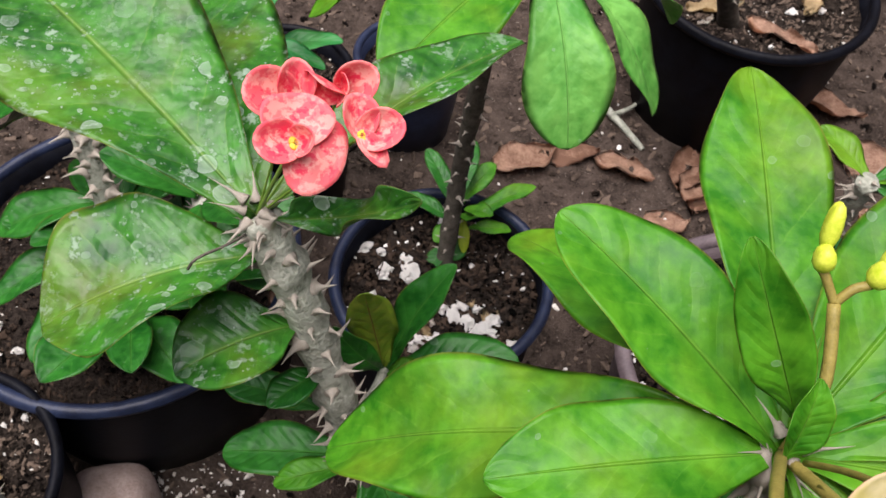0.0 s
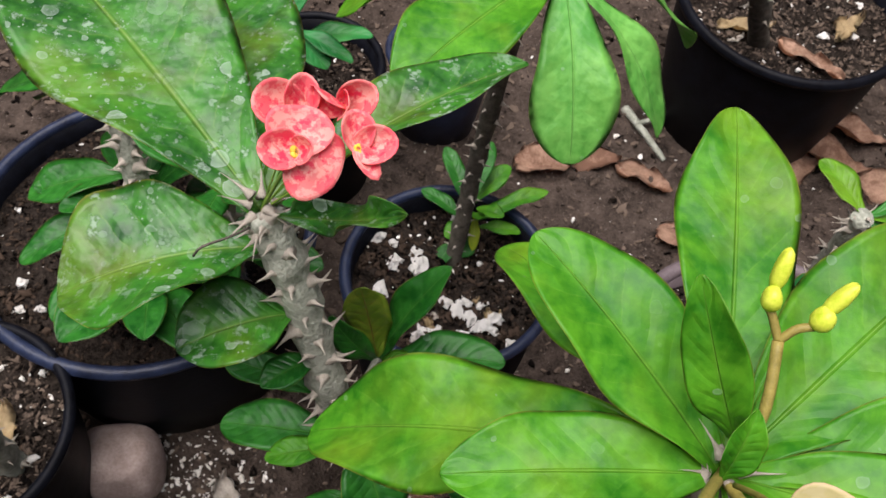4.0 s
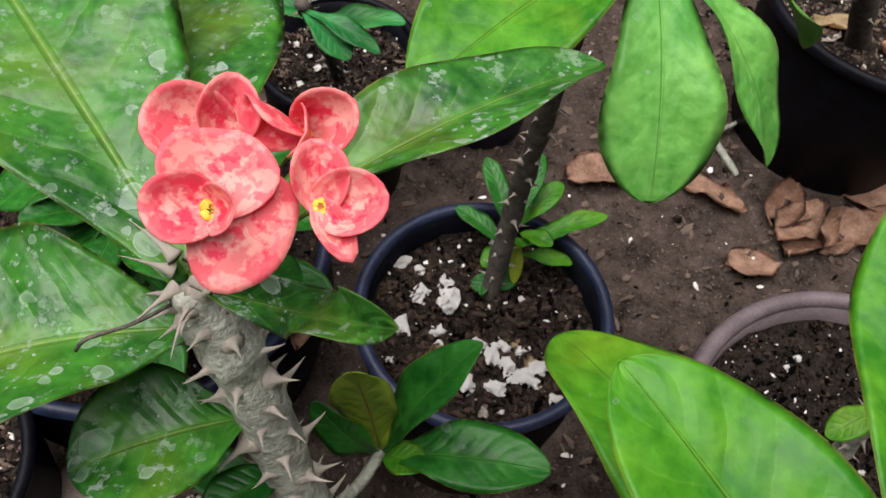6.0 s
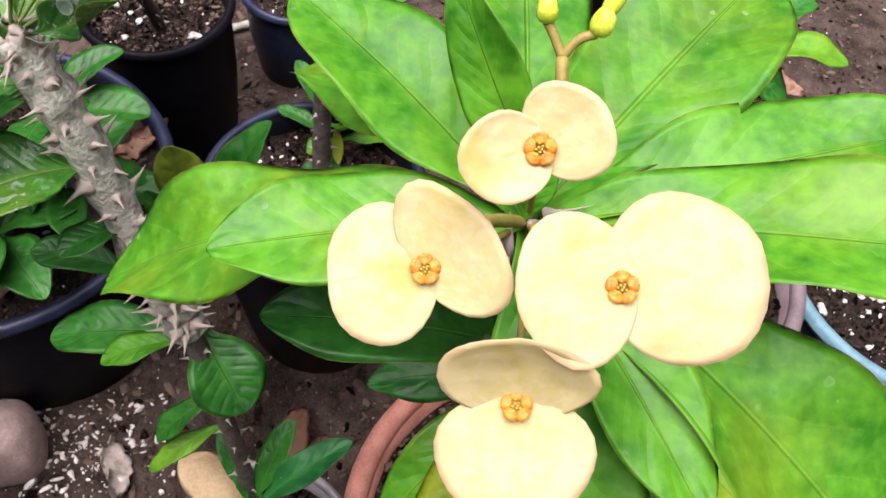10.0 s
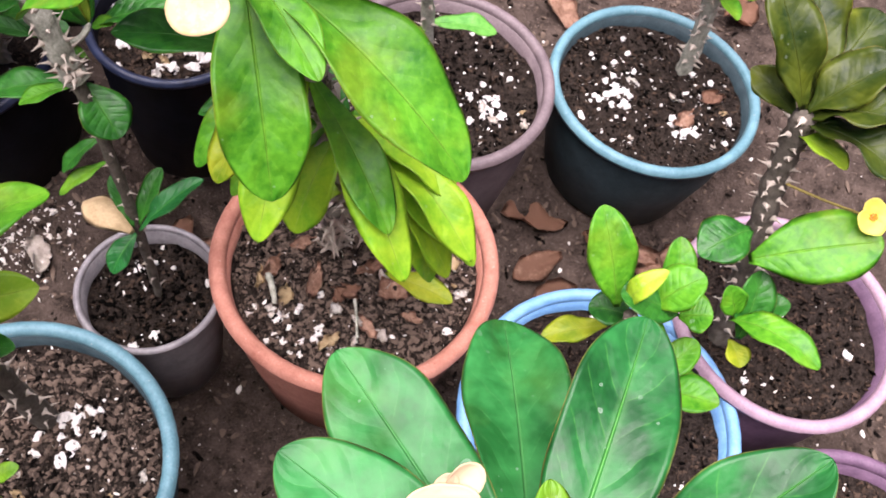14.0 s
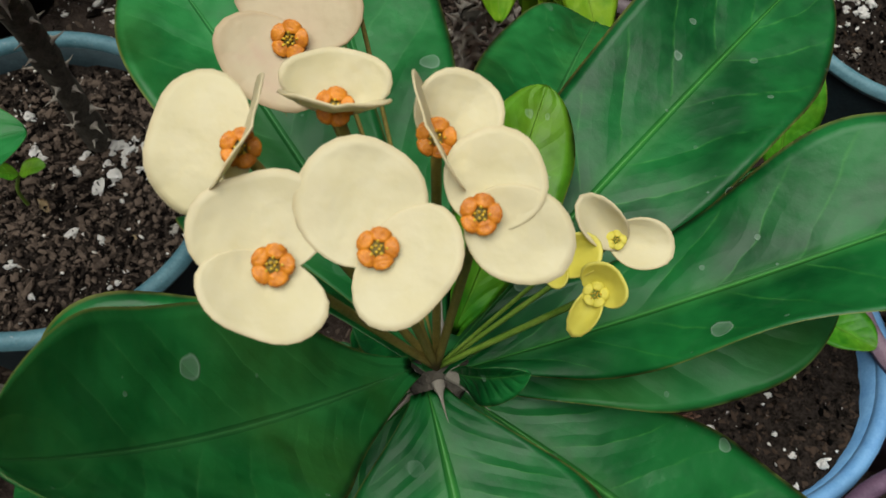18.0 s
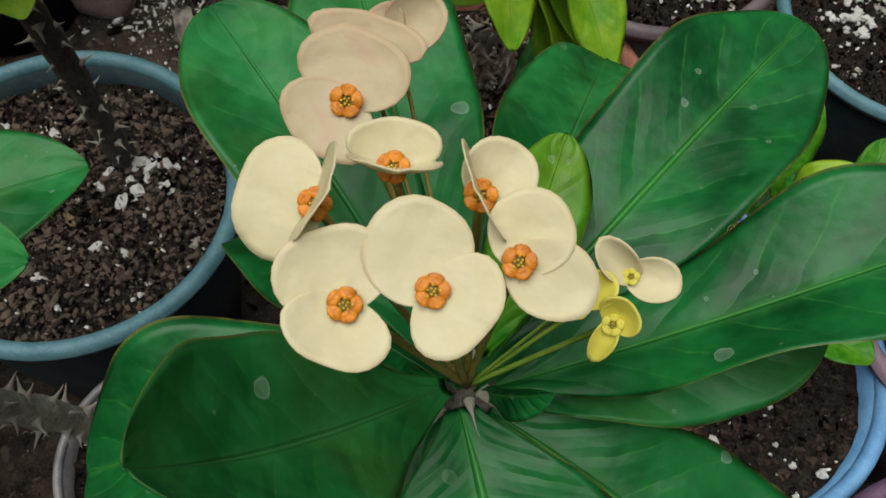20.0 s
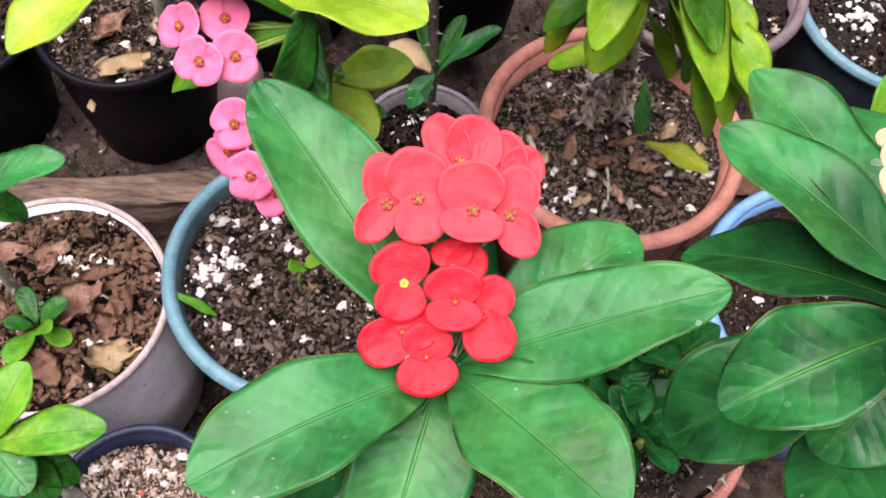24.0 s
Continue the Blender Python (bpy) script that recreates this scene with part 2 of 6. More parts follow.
LEAF_C = leaf_material("leaf_deep_green", (0.001, 0.056, 0.010), (0.009, 0.150, 0.028), (0.065, 0.29, 0.045), 0.18, 0.34, 0.25, 0.7, 0.75, 0.0, 0.22)
LEAF_D = leaf_material("leaf_blue_green", (0.003, 0.092, 0.015), (0.020, 0.200, 0.044), (0.09, 0.32, 0.09), 0.14, 0.38, 0.25, 0.7, 0.4, 0.05, 0.18)
# green lightened to stand in for sky light on forward-hanging leaves
LEAF_H = leaf_material("leaf_skylit_green", (0.06, 0.27, 0.035), (0.17, 0.46, 0.085), (0.24, 0.54, 0.13), 0.14, 0.38, 0.4, 1.6, 0.30, 0.06, 0.15)
LEAF_S = leaf_material("leaf_dark", (0.004, 0.070, 0.006), (0.024, 0.17, 0.016), (0.08, 0.27, 0.035), 0.08, 0.32, 0.5, 1.2, 0.5)
# olive leaf with the shadow over the tall plant's crown mixed into its colour
LEAF_O = leaf_material("leaf_shaded_olive", (0.008, 0.026, 0.0015), (0.050, 0.075, 0.005), (0.10, 0.13, 0.02), 0.02, 0.38, 0.3, 0.9, 0.4, 0.16)
LEAF_Y = leaf_material("leaf_yellowing", (0.12, 0.24, 0.006), (0.36, 0.42, 0.020), (0.40, 0.46, 0.08), 0.04, 0.38, 0.3, 1.2, 0.5, 0.5)
LEAF_R = leaf_material("leaf_young_red", (0.13, 0.25, 0.015), (0.28, 0.35, 0.04), (0.34, 0.12, 0.05), 0.0, 0.4)
SALMON = petal_material("petal_salmon", (0.93, 0.47, 0.40), (0.80, 0.030, 0.090), 1.0, (0.90, 0.21, 0.22), 0.475, 0.535, 0.5, 230, 0.62, 0.5, 0.1)
CREAM = petal_material("petal_cream", (0.62, 0.565, 0.295), (0.46, 0.42, 0.06), 0.7, (0.66, 0.44, 0.28), 0.53, 0.66, 0.6, 55, 0.93, 0.3)
IVORY = petal_material("petal_ivory", (0.77, 0.71, 0.475), (0.68, 0.60, 0.26), 0.32, (0.72, 0.58, 0.35), 0.50, 0.72, 0.35, 90, 0.92, 0.3)
FADED = petal_material("petal_faded", (0.66, 0.56, 0.37), (0.62, 0.38, 0.30), 0.4, (0.50, 0.34, 0.18), 0.52, 0.7, 0.45, 130, 0.8)
LEMON = petal_material("petal_lemon", (0.80, 0.72, 0.10), (0.70, 0.62, 0.05), 0.3, (0.85, 0.80, 0.30))
RED = petal_material("petal_red", (0.72, 0.008, 0.022), (0.58, 0.004, 0.012), 0.6, (0.80, 0.030, 0.045), 0.5, 0.7, 0.25, 110, 0.9)
CORAL = petal_material("petal_coral", (0.75, 0.042, 0.058), (0.66, 0.014, 0.028), 0.6, (0.80, 0.10, 0.11), 0.5, 0.7, 0.3, 110, 0.9)
PINK = petal_material("petal_pink", (0.82, 0.17, 0.32), (0.74, 0.06, 0.17), 0.3, (0.84, 0.28, 0.42), 0.5, 0.7)
ORANGE = rough_material("nectary_orange", (0.36, 0.10, 0.01), (0.70, 0.26, 0.02), 500, 0.35, 0.0005, 2200)
GOLD = rough_material("anther_gold", (0.50, 0.30, 0.02), (0.78, 0.55, 0.06), 900, 0.5, 0.0003, 2500)
MAROON = rough_material("nectary_maroon", (0.16, 0.02, 0.02), (0.34, 0.05, 0.03), 700, 0.5, 0.0003, 2500)
BUD = rough_material("bud_lime", (0.38, 0.48, 0.02), (0.62, 0.66, 0.08), 300, 0.4, 0.0003, 1500)
STALK = rough_material("stalk_olive", (0.16, 0.13, 0.03), (0.30, 0.24, 0.06), 250, 0.5, 0.0005, 1500)
GREEN_STALK = rough_material("stalk_green", (0.10, 0.20, 0.02), (0.22, 0.32, 0.05), 250, 0.45, 0.0005, 1500)
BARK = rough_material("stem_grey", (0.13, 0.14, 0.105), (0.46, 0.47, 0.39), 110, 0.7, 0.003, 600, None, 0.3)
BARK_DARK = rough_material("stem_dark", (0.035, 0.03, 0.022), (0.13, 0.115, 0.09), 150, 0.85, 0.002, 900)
THORN = rough_material("thorn_grey", (0.20, 0.17, 0.135), (0.54, 0.49, 0.41), 160, 0.65, 0.0004, 1200)
SOIL = rough_material("potting_soil", (0.0018, 0.0015, 0.0013), (0.040, 0.031, 0.025), 130, 0.95, 0.006, 520, None, 0.04)
GROUND = rough_material("bare_earth", (0.010, 0.0075, 0.006), (0.090, 0.068, 0.055), 45, 0.95, 0.009, 420, (0.20, 0.17, 0.145), 0.05)
BITS = rough_material("bark_bits", (0.003, 0.0022, 0.0018), (0.115, 0.086, 0.066), 60, 0.9, 0.002, 500, None, 0.05, 0.6)
FLAKE = rough_material("pale_flake", (0.40, 0.34, 0.27), (0.78, 0.73, 0.66), 120, 0.8, 0.002, 700)
PELLET = rough_material("red_pellet", (0.40, 0.05, 0.03), (0.62, 0.12, 0.08), 200, 0.6, 0.001, 900)
REDBITS = rough_material("red_brown_bark", (0.003, 0.002, 0.0015), (0.115, 0.070, 0.044), 60, 0.9, 0.002, 500, None, 0.06, 0.8)
DARKBITS = rough_material("dark_peat", (0.0010, 0.0008, 0.0006), (0.052, 0.036, 0.026), 60, 0.95, 0.002, 500, None, 0.04, 0.8)
SANDBITS = rough_material("sandy_crumb", (0.09, 0.065, 0.045), (0.40, 0.32, 0.25), 60, 0.9, 0.002, 500, None, 0.06, 0.8)
PERLITE = rough_material("perlite", (0.55, 0.52, 0.46), (0.84, 0.82, 0.77), 180, 0.9, 0.002, 900, None, 0.2, 0.3)
DRY = rough_material("dry_leaf", (0.22, 0.115, 0.072), (0.60, 0.39, 0.275), 75, 0.7, 0.002, 500, None, 0.3, 0.5)
STRAW = rough_material("straw_leaf", (0.34, 0.24, 0.12), (0.58, 0.45, 0.26), 60, 0.7, 0.002, 500)
CLAY = rough_material("terracotta", (0.25, 0.095, 0.065), (0.46, 0.215, 0.155), 45, 0.8, 0.001, 600, (0.46, 0.30, 0.24), 0.25)
BLACK = rough_material("black_plastic", (0.001, 0.001, 0.0016), (0.005, 0.006, 0.010), 60, 0.5, 0.0006, 500, None, 0.10)
NAVY = rough_material("navy_plastic", (0.006, 0.009, 0.022), (0.020, 0.030, 0.065), 60, 0.42, 0.0006, 500, None, 0.3)
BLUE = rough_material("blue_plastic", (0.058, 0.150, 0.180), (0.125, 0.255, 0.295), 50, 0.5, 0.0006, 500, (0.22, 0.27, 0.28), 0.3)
BRIGHT = rough_material("bright_blue_plastic", (0.10, 0.26, 0.50), (0.18, 0.38, 0.62), 50, 0.45, 0.0006, 500, None, 0.4)
# darker copy of the rim blue: the sides' shade is put into the colour
DARKBLUE = rough_material("shaded_blue_side", (0.012, 0.026, 0.032), (0.035, 0.060, 0.068), 50, 0.6, 0.0008, 500, None, 0.3)
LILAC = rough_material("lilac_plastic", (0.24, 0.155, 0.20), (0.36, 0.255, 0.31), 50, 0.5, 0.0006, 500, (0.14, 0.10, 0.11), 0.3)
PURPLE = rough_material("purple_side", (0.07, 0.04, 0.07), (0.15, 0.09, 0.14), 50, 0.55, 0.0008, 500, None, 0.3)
MAUVE = rough_material("mauve_plastic", (0.085, 0.065, 0.07), (0.17, 0.135, 0.14), 50, 0.55, 0.0008, 500, None, 0.3)
SMOKE = rough_material("smoky_plastic", (0.10, 0.095, 0.10), (0.24, 0.23, 0.235), 50, 0.4, 0.0006, 500, None, 0.45)
CHALK = rough_material("chalky_white", (0.58, 0.585, 0.62), (0.86, 0.86, 0.87), 30, 0.7, 0.001, 300, (0.20, 0.20, 0.21), 0.3)
DULL = rough_material("dull_rim", (0.20, 0.16, 0.145), (0.46, 0.40, 0.37), 60, 0.7, 0.001, 300, None, 0.3)
STONE = rough_material("pinkish_stone", (0.27, 0.20, 0.175), (0.50, 0.40, 0.36), 60, 0.9, 0.003, 500)
BRICK = rough_material("worn_brick", (0.19, 0.125, 0.10), (0.38, 0.28, 0.235), 40, 0.9, 0.002, 400)
TIMBER = rough_material("old_timber", (0.035, 0.022, 0.016), (0.235, 0.165, 0.125), 60, 0.9, 0.010, 300, None, 0.2, 0.0, (0.16, 1.0, 1.0))


# ---- builders ----
def part(name, bm, material, parent=None, label="", smooth=True):
    me = bpy.data.meshes.new(name)
    bm.to_mesh(me)
    bm.free()
    me.materials.append(material)
    if smooth:
        me.polygons.foreach_set("use_smooth", [True] * len(me.polygons))
    ob = new(name, me)
    if parent:
        ob.parent = parent
        # parts are modelled in world places: only an Empty at the base is moved
        ob.matrix_parent_inverse = Matrix.Translation(-parent.location)
    if label:
        ob["label"] = label
    return ob


def thing(name, at, label, category, group=""):
    ob = new(name)
    ob.empty_display_size = 0.02
    ob.location = at
    return tagged(ob, label, category, group)


def lerp(a, b, s):
    return a + (b - a) * s


def ortho(n, axis):
    n = n - axis * n.dot(axis)
    return n.normalized() if n.length > 1e-6 else axis.orthogonal().normalized()


def leaf(parent, base, tip, width, material=None, up=(0, 0, 1), arch=0.08, fold=0.25, wave=0.03, peak=0.62, roll=0, curl=0.0, sway=0.0, name="leaf", label="", pinch=0.12, ph=None, wob=0.035, fine=1, bulge=0.0):
    """A blade from base to tip. arch: rise of its middle; fold: how far the halves stand up; peak: where it is widest;
    curl: how far the tip half bends down across; sway: sideways bow of the midrib."""
    base, tip = Vector(base), Vector(tip)
    ax = tip - base
    L = ax.length
    ax /= L
    nrm = Matrix.Rotation(radians(roll), 3, ax) @ ortho(Vector(up), ax)
    sd = ax.cross(nrm)
    ph = random.random() * 6.28 if ph is None else ph
    rows, cols = 25 * fine + 1, 8 * fine + 1
    top, bot = [], []
    bm = bmesh.new()
    th = 0.0005
    for i in range(rows):
        k = i / (rows - 1)
        s = 1 - (1 - k) ** 1.35
        if s <= peak:
            w = pinch + (1 - pinch) * math.sin(math.pi / 2 * s / peak) ** 1.25
        else:
            w = max(1 - ((s - peak) / (1 - peak)) ** 2.1, 0.0) ** 0.62
        w = max(w, 0.03) * width
        w *= 1 + wob * math.sin(8 * s + ph) + 0.4 * wob * math.sin(19 * s + 2 * ph)
        c = base + ax * (L * s) + nrm * (4 * arch * L * s * (1 - s)) + sd * (4 * sway * L * s * (1 - s))
        ra, rb = [], []
        for j in range(cols):
            u = 2 * j / (cols - 1) - 1
            z = fold * abs(u) ** 1.3 * w * 0.5 + curl * u * w * 0.5 * s
            z += wave * L * (abs(u) ** 2) * math.sin(s * 11 + ph + (1.7 if u > 0 else 0)) * min(1, 4 * s * (1 - s) * 1.5)
            z += 0.005 * L * math.sin(s * 34 - abs(u) * 4) * abs(u) * (1 - abs(u)) * 2
            if bulge:
                q = Vector((s * L * 75, u * width * 38, ph))
                z += bulge * (noise.noise(q) + 0.5 * noise.noise(q * 2.3)) * min(1, 3 * abs(u)) * (1 - abs(u) ** 4)
            p = c + sd * (u * w * 0.5) + nrm * z
            ra.append(bm.verts.new(p))
            rb.append(bm.verts.new(p - nrm * th) if 0 < j < cols - 1 and 0 < i < rows - 1 else ra[-1])
        top.append(ra)
        bot.append(rb)
    uvl = bm.loops.layers.uv.new("UVMap")
    for i in range(rows - 1):
        for j in range(cols - 1):
            for tri in (((i, j), (i, j + 1), (i + 1, j + 1)), ((i, j), (i + 1, j + 1), (i + 1, j))):
                for grid, way in ((top, 1), (bot, -1)):
                    ids = tri[::way]
                    vs = [grid[p][k] for p, k in ids]
                    if grid is bot and all(top[p][k] is bot[p][k] for p, k in ids):
                        continue
                    f = bm.faces.new(vs)
                    for lo, (p, k) in zip(f.loops, ids):
                        lo[uvl].uv = (k / (cols - 1), 1 - (1 - p / (rows - 1)) ** 1.35)
    return part(name, bm, material, parent, label)


def tube(bm, pts, radii, seg=10, lump=0.0):
    """Tapered tube through points, closed at both ends."""
    pts = [Vector(p) for p in pts]
    rings = []
    ref = Vector((0.31, 0.95, 0.1))
    for i, (p, r) in enumerate(zip(pts, radii)):
        d = (pts[min(i + 1, len(pts) - 1)] - pts[max(i - 1, 0)]).normalized()
        a = ortho(ref, d)
        b = d.cross(a)
        rings.append([bm.verts.new(p + (a * math.cos(t) + b * math.sin(t)) * r * (1 + lump * noise.noise((p + a * math.cos(t) * 0.02 + b * math.sin(t) * 0.02) * 170)))
                      for t in (6.2832 * k / seg for k in range(seg))])
    for x, y in zip(rings, rings[1:]):
        for k in range(seg):
            bm.faces.new((x[k], x[(k + 1) % seg], y[(k + 1) % seg], y[k]))
    bm.faces.new(list(reversed(rings[0])))
    bm.faces.new(rings[-1])


def curve_points(pts, n):
    """n points on a smooth line through pts."""
    pts = [Vector(p) for p in pts]
    out = []
    for k in range(n):
        f = k / (n - 1) * (len(pts) - 1)
        i = min(int(f), len(pts) - 2)
        t = f - i
        p0, p1, p2, p3 = pts[max(i - 1, 0)], pts[i], pts[i + 1], pts[min(i + 2, len(pts) - 1)]
        out.append(0.5 * (2 * p1 + (p2 - p0) * t + (2 * p0 - 5 * p1 + 4 * p2 - p3) * t * t + (3 * p1 - p0 - 3 * p2 + p3) * t ** 3))
    return out


def thorn_mesh():
    bm = bmesh.new()
    tube(bm, [(0, 0, -0.14), (0, 0, 0.0), (0.01, 0, 0.16), (0.03, 0, 0.32), (0.07, 0, 0.58), (0.13, 0, 0.82), (0.2, 0, 1.0)], [0.44, 0.32, 0.17, 0.10, 0.058, 0.03, 0.005], 8)
    me = bpy.data.meshes.new("thorn")
    bm.to_mesh(me)
    bm.free()
    me.materials.append(THORN)
    me.polygons.foreach_set("use_smooth", [True] * len(me.polygons))
    return me


THORN_MESH = thorn_mesh()


def stem(parent, pts, r0, r1, material=None, thorns=40, size=0.008, n=28, name="stem", label="", stout=1.0):
    """A thorny stem from the soil to its crown."""
    line = curve_points(pts, n)
    rad = [lerp(r0, r1, k / (n - 1)) * (1 + 0.08 * math.sin(k * 2.1)) for k in range(n)]
    bm = bmesh.new()
    tube(bm, line, rad, 12, 0.30)
    st = part(name, bm, material or BARK, parent, label)
    for k in range(thorns):
        f = 0.08 + 0.9 * (k + random.random() * 0.6) / thorns
        i = min(int(f * (n - 1)), n - 2)
        d = (line[i + 1] - line[i]).normalized()
        a = ortho(Vector((1, 0.2, 0)), d)
        g = k * 2.4 + random.uniform(-0.5, 0.5)
        out = (a * math.cos(g) + d.cross(a) * math.sin(g) + d * random.uniform(-0.15, 0.35)).normalized()
        o = new("thorn", THORN_MESH)
        o.parent = st
        sz = size * random.uniform(0.6, 1.15)
        o.matrix_basis = Matrix.Translation(line[i].lerp(line[i + 1], f * (n - 1) - i) + out * rad[i] * 0.92) @ out.to_track_quat("Z", "Y").to_matrix().to_4x4() @ pose(0, 0, 0, 0, 0, random.uniform(0, 360)) @ Matrix.Diagonal((sz * stout, sz * stout, sz, 1))
    return st


def bract(parent, c, e1, e2, nrm, r, ang, cup, lift, material, spread=100, ratio=0.92, name="bract"):
    """One rounded, slightly cupped bract that leaves the flower's middle at an angle."""
    bm = bmesh.new()
    uvl = bm.loops.layers.uv.new("UVMap")
    rings, seg = 6, 18
    ca, sa = math.cos(radians(ang)), math.sin(radians(ang))
    ph = random.random() * 6.28
    grid = []
    for i in range(rings + 1):
        k = i / rings
        row = []
        for j in range(seg + 1):
            t = (2 * j / seg - 1)
            a = radians(spread) * t
            # kidney outline: a circle whose notch sits at the flower's middle
            rad = r * (0.62 + 0.38 * math.cos(a * 0.9)) * (1 + 0.03 * math.sin(3 * a + ph) + 0.018 * math.sin(7 * a + 2 * ph))
            x, y = rad * k * math.cos(a) * ratio + r * 0.03, rad * k * math.sin(a) * 1.12
            z = cup * r * (k ** 1.8) * (0.6 + 0.4 * abs(t)) + lift * r + 0.05 * r * k * math.sin(2.5 * a + ph) + 0.02 * r * math.sin(5 * k + 4 * a) + 0.07 * r * k * noise.noise((k * 2.2 * math.cos(a), k * 2.2 * math.sin(a), ph * 3))
            row.append(bm.verts.new(c + (e1 * ca + e2 * sa) * x + (e2 * ca - e1 * sa) * y + nrm * z))
        grid.append(row)
    for i in range(rings):
        for j in range(seg):
            f = bm.faces.new((grid[i][j], grid[i + 1][j], grid[i + 1][j + 1], grid[i][j + 1]))
            for lo, (p, q) in zip(f.loops, ((i, j), (i + 1, j), (i + 1, j + 1), (i, j + 1))):
                lo[uvl].uv = (q / seg, p / rings)
    bmesh.ops.remove_doubles(bm, verts=bm.verts, dist=1e-6)
    bmesh.ops.solidify(bm, geom=bm.faces[:], thickness=0.00025)
    return part(name, bm, material, parent)


def heart_parts(fl, c, nrm, e1, e2, rr, ang, heart):
    """Five fleshy nectary lobes round a tuft of anthers."""
    bm = bmesh.new()
    for k in range(5):
        a = 6.2832 * k / 5 + ang
        d = e1 * math.cos(a) + e2 * math.sin(a)
        t = e2 * math.cos(a) - e1 * math.sin(a)
        p = c + d * rr * 0.9 + nrm * rr * 0.75
        m = Matrix.Identity(3)
        m.col[0], m.col[1], m.col[2] = d, t, nrm
        g = bmesh.ops.create_icosphere(bm, subdivisions=2, radius=1.0)["verts"]
        for v in g:
            v.co = p + m @ Vector((v.co.x * rr * 0.50, v.co.y * rr * 0.74, v.co.z * rr * 0.25 + 0.25 * rr * abs(v.co.x)))
    part("nectary", bm, heart or ORANGE, fl)
    bm = bmesh.new()
    for k in range(9):
        a = k * 2.4
        d = (e1 * math.cos(a) + e2 * math.sin(a)) * rr * (0.12 + 0.05 * k)
        p0 = c + d + nrm * rr * 0.5
        tube(bm, [p0, p0 + nrm * rr * 0.55 + d * 0.1, p0 + nrm * rr * 0.8 + d * 0.2], [rr * 0.07, rr * 0.12, rr * 0.05], 5)
    part("anther", bm, GOLD, fl)


def flower_base(parent, c, nrm, rr, r, heart, stalk):
    """The cup under the bracts, with its stalk."""
    bm = bmesh.new()
    tube(bm, [c - nrm * rr * 1.4, c - nrm * rr * 0.4, c + nrm * rr * 0.5, c + nrm * rr * 0.7], [rr * 0.5, rr * 0.75, rr * 0.8, rr * 0.45], 12)
    if stalk:
        line = curve_points([stalk, Vector(stalk).lerp(c - nrm * r * 0.5, 0.55) - nrm * r * 0.2, c - nrm * rr * 1.2], 8)
        tube(bm, line, [r * 0.07] * 8, 7)
    return part("flower", bm, STALK if heart is ORANGE else GREEN_STALK, parent)


def flower(parent, c, nrm, r, ang, petals, heart=None, cup=0.25, stalk=None, cups=None, rs=(1.0, 1.0), spread=100, core=0.16, ratio=0.92):
    """A cyathium with two opposite bracts on a short stalk. ang: direction of the first bract seen from its face."""
    c, nrm = Vector(c), Vector(nrm).normalized()
    e1 = ortho(Vector((1, 0, 0)), nrm)
    e2 = nrm.cross(e1)
    rr = r * core
    fl = flower_base(parent, c, nrm, rr, r, heart, stalk)
    cups = cups or (cup, cup)
    bract(fl, c, e1, e2, nrm, r * rs[0], ang, cups[0], 0.02, petals, spread, ratio)
    bract(fl, c, e1, e2, nrm, r * rs[1], ang + 180, cups[1], 0.05, petals, spread, ratio)
    heart_parts(fl, c, nrm, e1, e2, rr, ang, heart)
    return fl


def petal(parent, c, tip, width, cup, side, face, material, lift=0.0, back=0.14):
    """One broad rounded bract from the flower's middle to its tip. cup: rise of the tip half towards the face;
    side: how far its two sides rise; back: how far it reaches behind the middle."""
    c, tip = Vector(c), Vector(tip)
    ax = tip - c
    L = ax.length
    ax /= L
    nrm = ortho(Vector(face), ax)
    sd = nrm.cross(ax)
    bm = bmesh.new()
    uvl = bm.loops.layers.uv.new("UVMap")
    rings, seg = 10, 40
    A, B, x0 = (L + back * L) / 2, width / 2, (L - back * L) / 2
    ph = random.random() * 6.28
    mid = bm.verts.new(c + nrm * (lift * L))
    grid = []
    for i in range(1, rings + 1):
        k = i / rings
        row = []
        for j in range(seg):
            a = 6.28319 * j / seg
            ca, sa = math.cos(a), math.sin(a)
            # distance from the middle to the rounded rim along this direction
            q, h = (ca / A) ** 2 + (sa / B) ** 2, ca * x0 / A ** 2
            rad = (h + math.sqrt(max(h * h - q * ((x0 / A) ** 2 - 1), 0))) / q
            rad *= 1 + 0.022 * math.sin(3 * a + ph) + 0.012 * math.sin(7 * a + 2 * ph)
            x, y = rad * k * ca, rad * k * sa
            u, v = x / L, y / B
            z = L * (cup * u * abs(u) + side * v * v + lift)
            z += L * (0.035 * k * noise.noise((u * 2.6, v * 2.6, ph)) + 0.012 * k * noise.noise((u * 7, v * 7, ph)) - 0.02 * math.exp(-(v * 7) ** 2) * max(u, 0))
            row.append(bm.verts.new(c + ax * x + sd * y + nrm * z))
        grid.append(row)
    for j in range(seg):
        n = (j + 1) % seg
        f = bm.faces.new((mid, grid[0][j], grid[0][n]))
        for lo, uv in zip(f.loops, ((j / seg, 0), (j / seg, 1 / rings), ((j + 1) / seg, 1 / rings))):
            lo[uvl].uv = uv
        for i in range(rings - 1):
            f = bm.faces.new((grid[i][j], grid[i + 1][j], grid[i + 1][n], grid[i][n]))
            for lo, uv in zip(f.loops, ((j / seg, (i + 1) / rings), (j / seg, (i + 2) / rings), ((j + 1) / seg, (i + 2) / rings), ((j + 1) / seg, (i + 1) / rings))):
                lo[uvl].uv = uv
    bm.normal_update()
    bmesh.ops.solidify(bm, geom=bm.faces[:], thickness=0.00025)
    return part("bract", bm, material, parent)


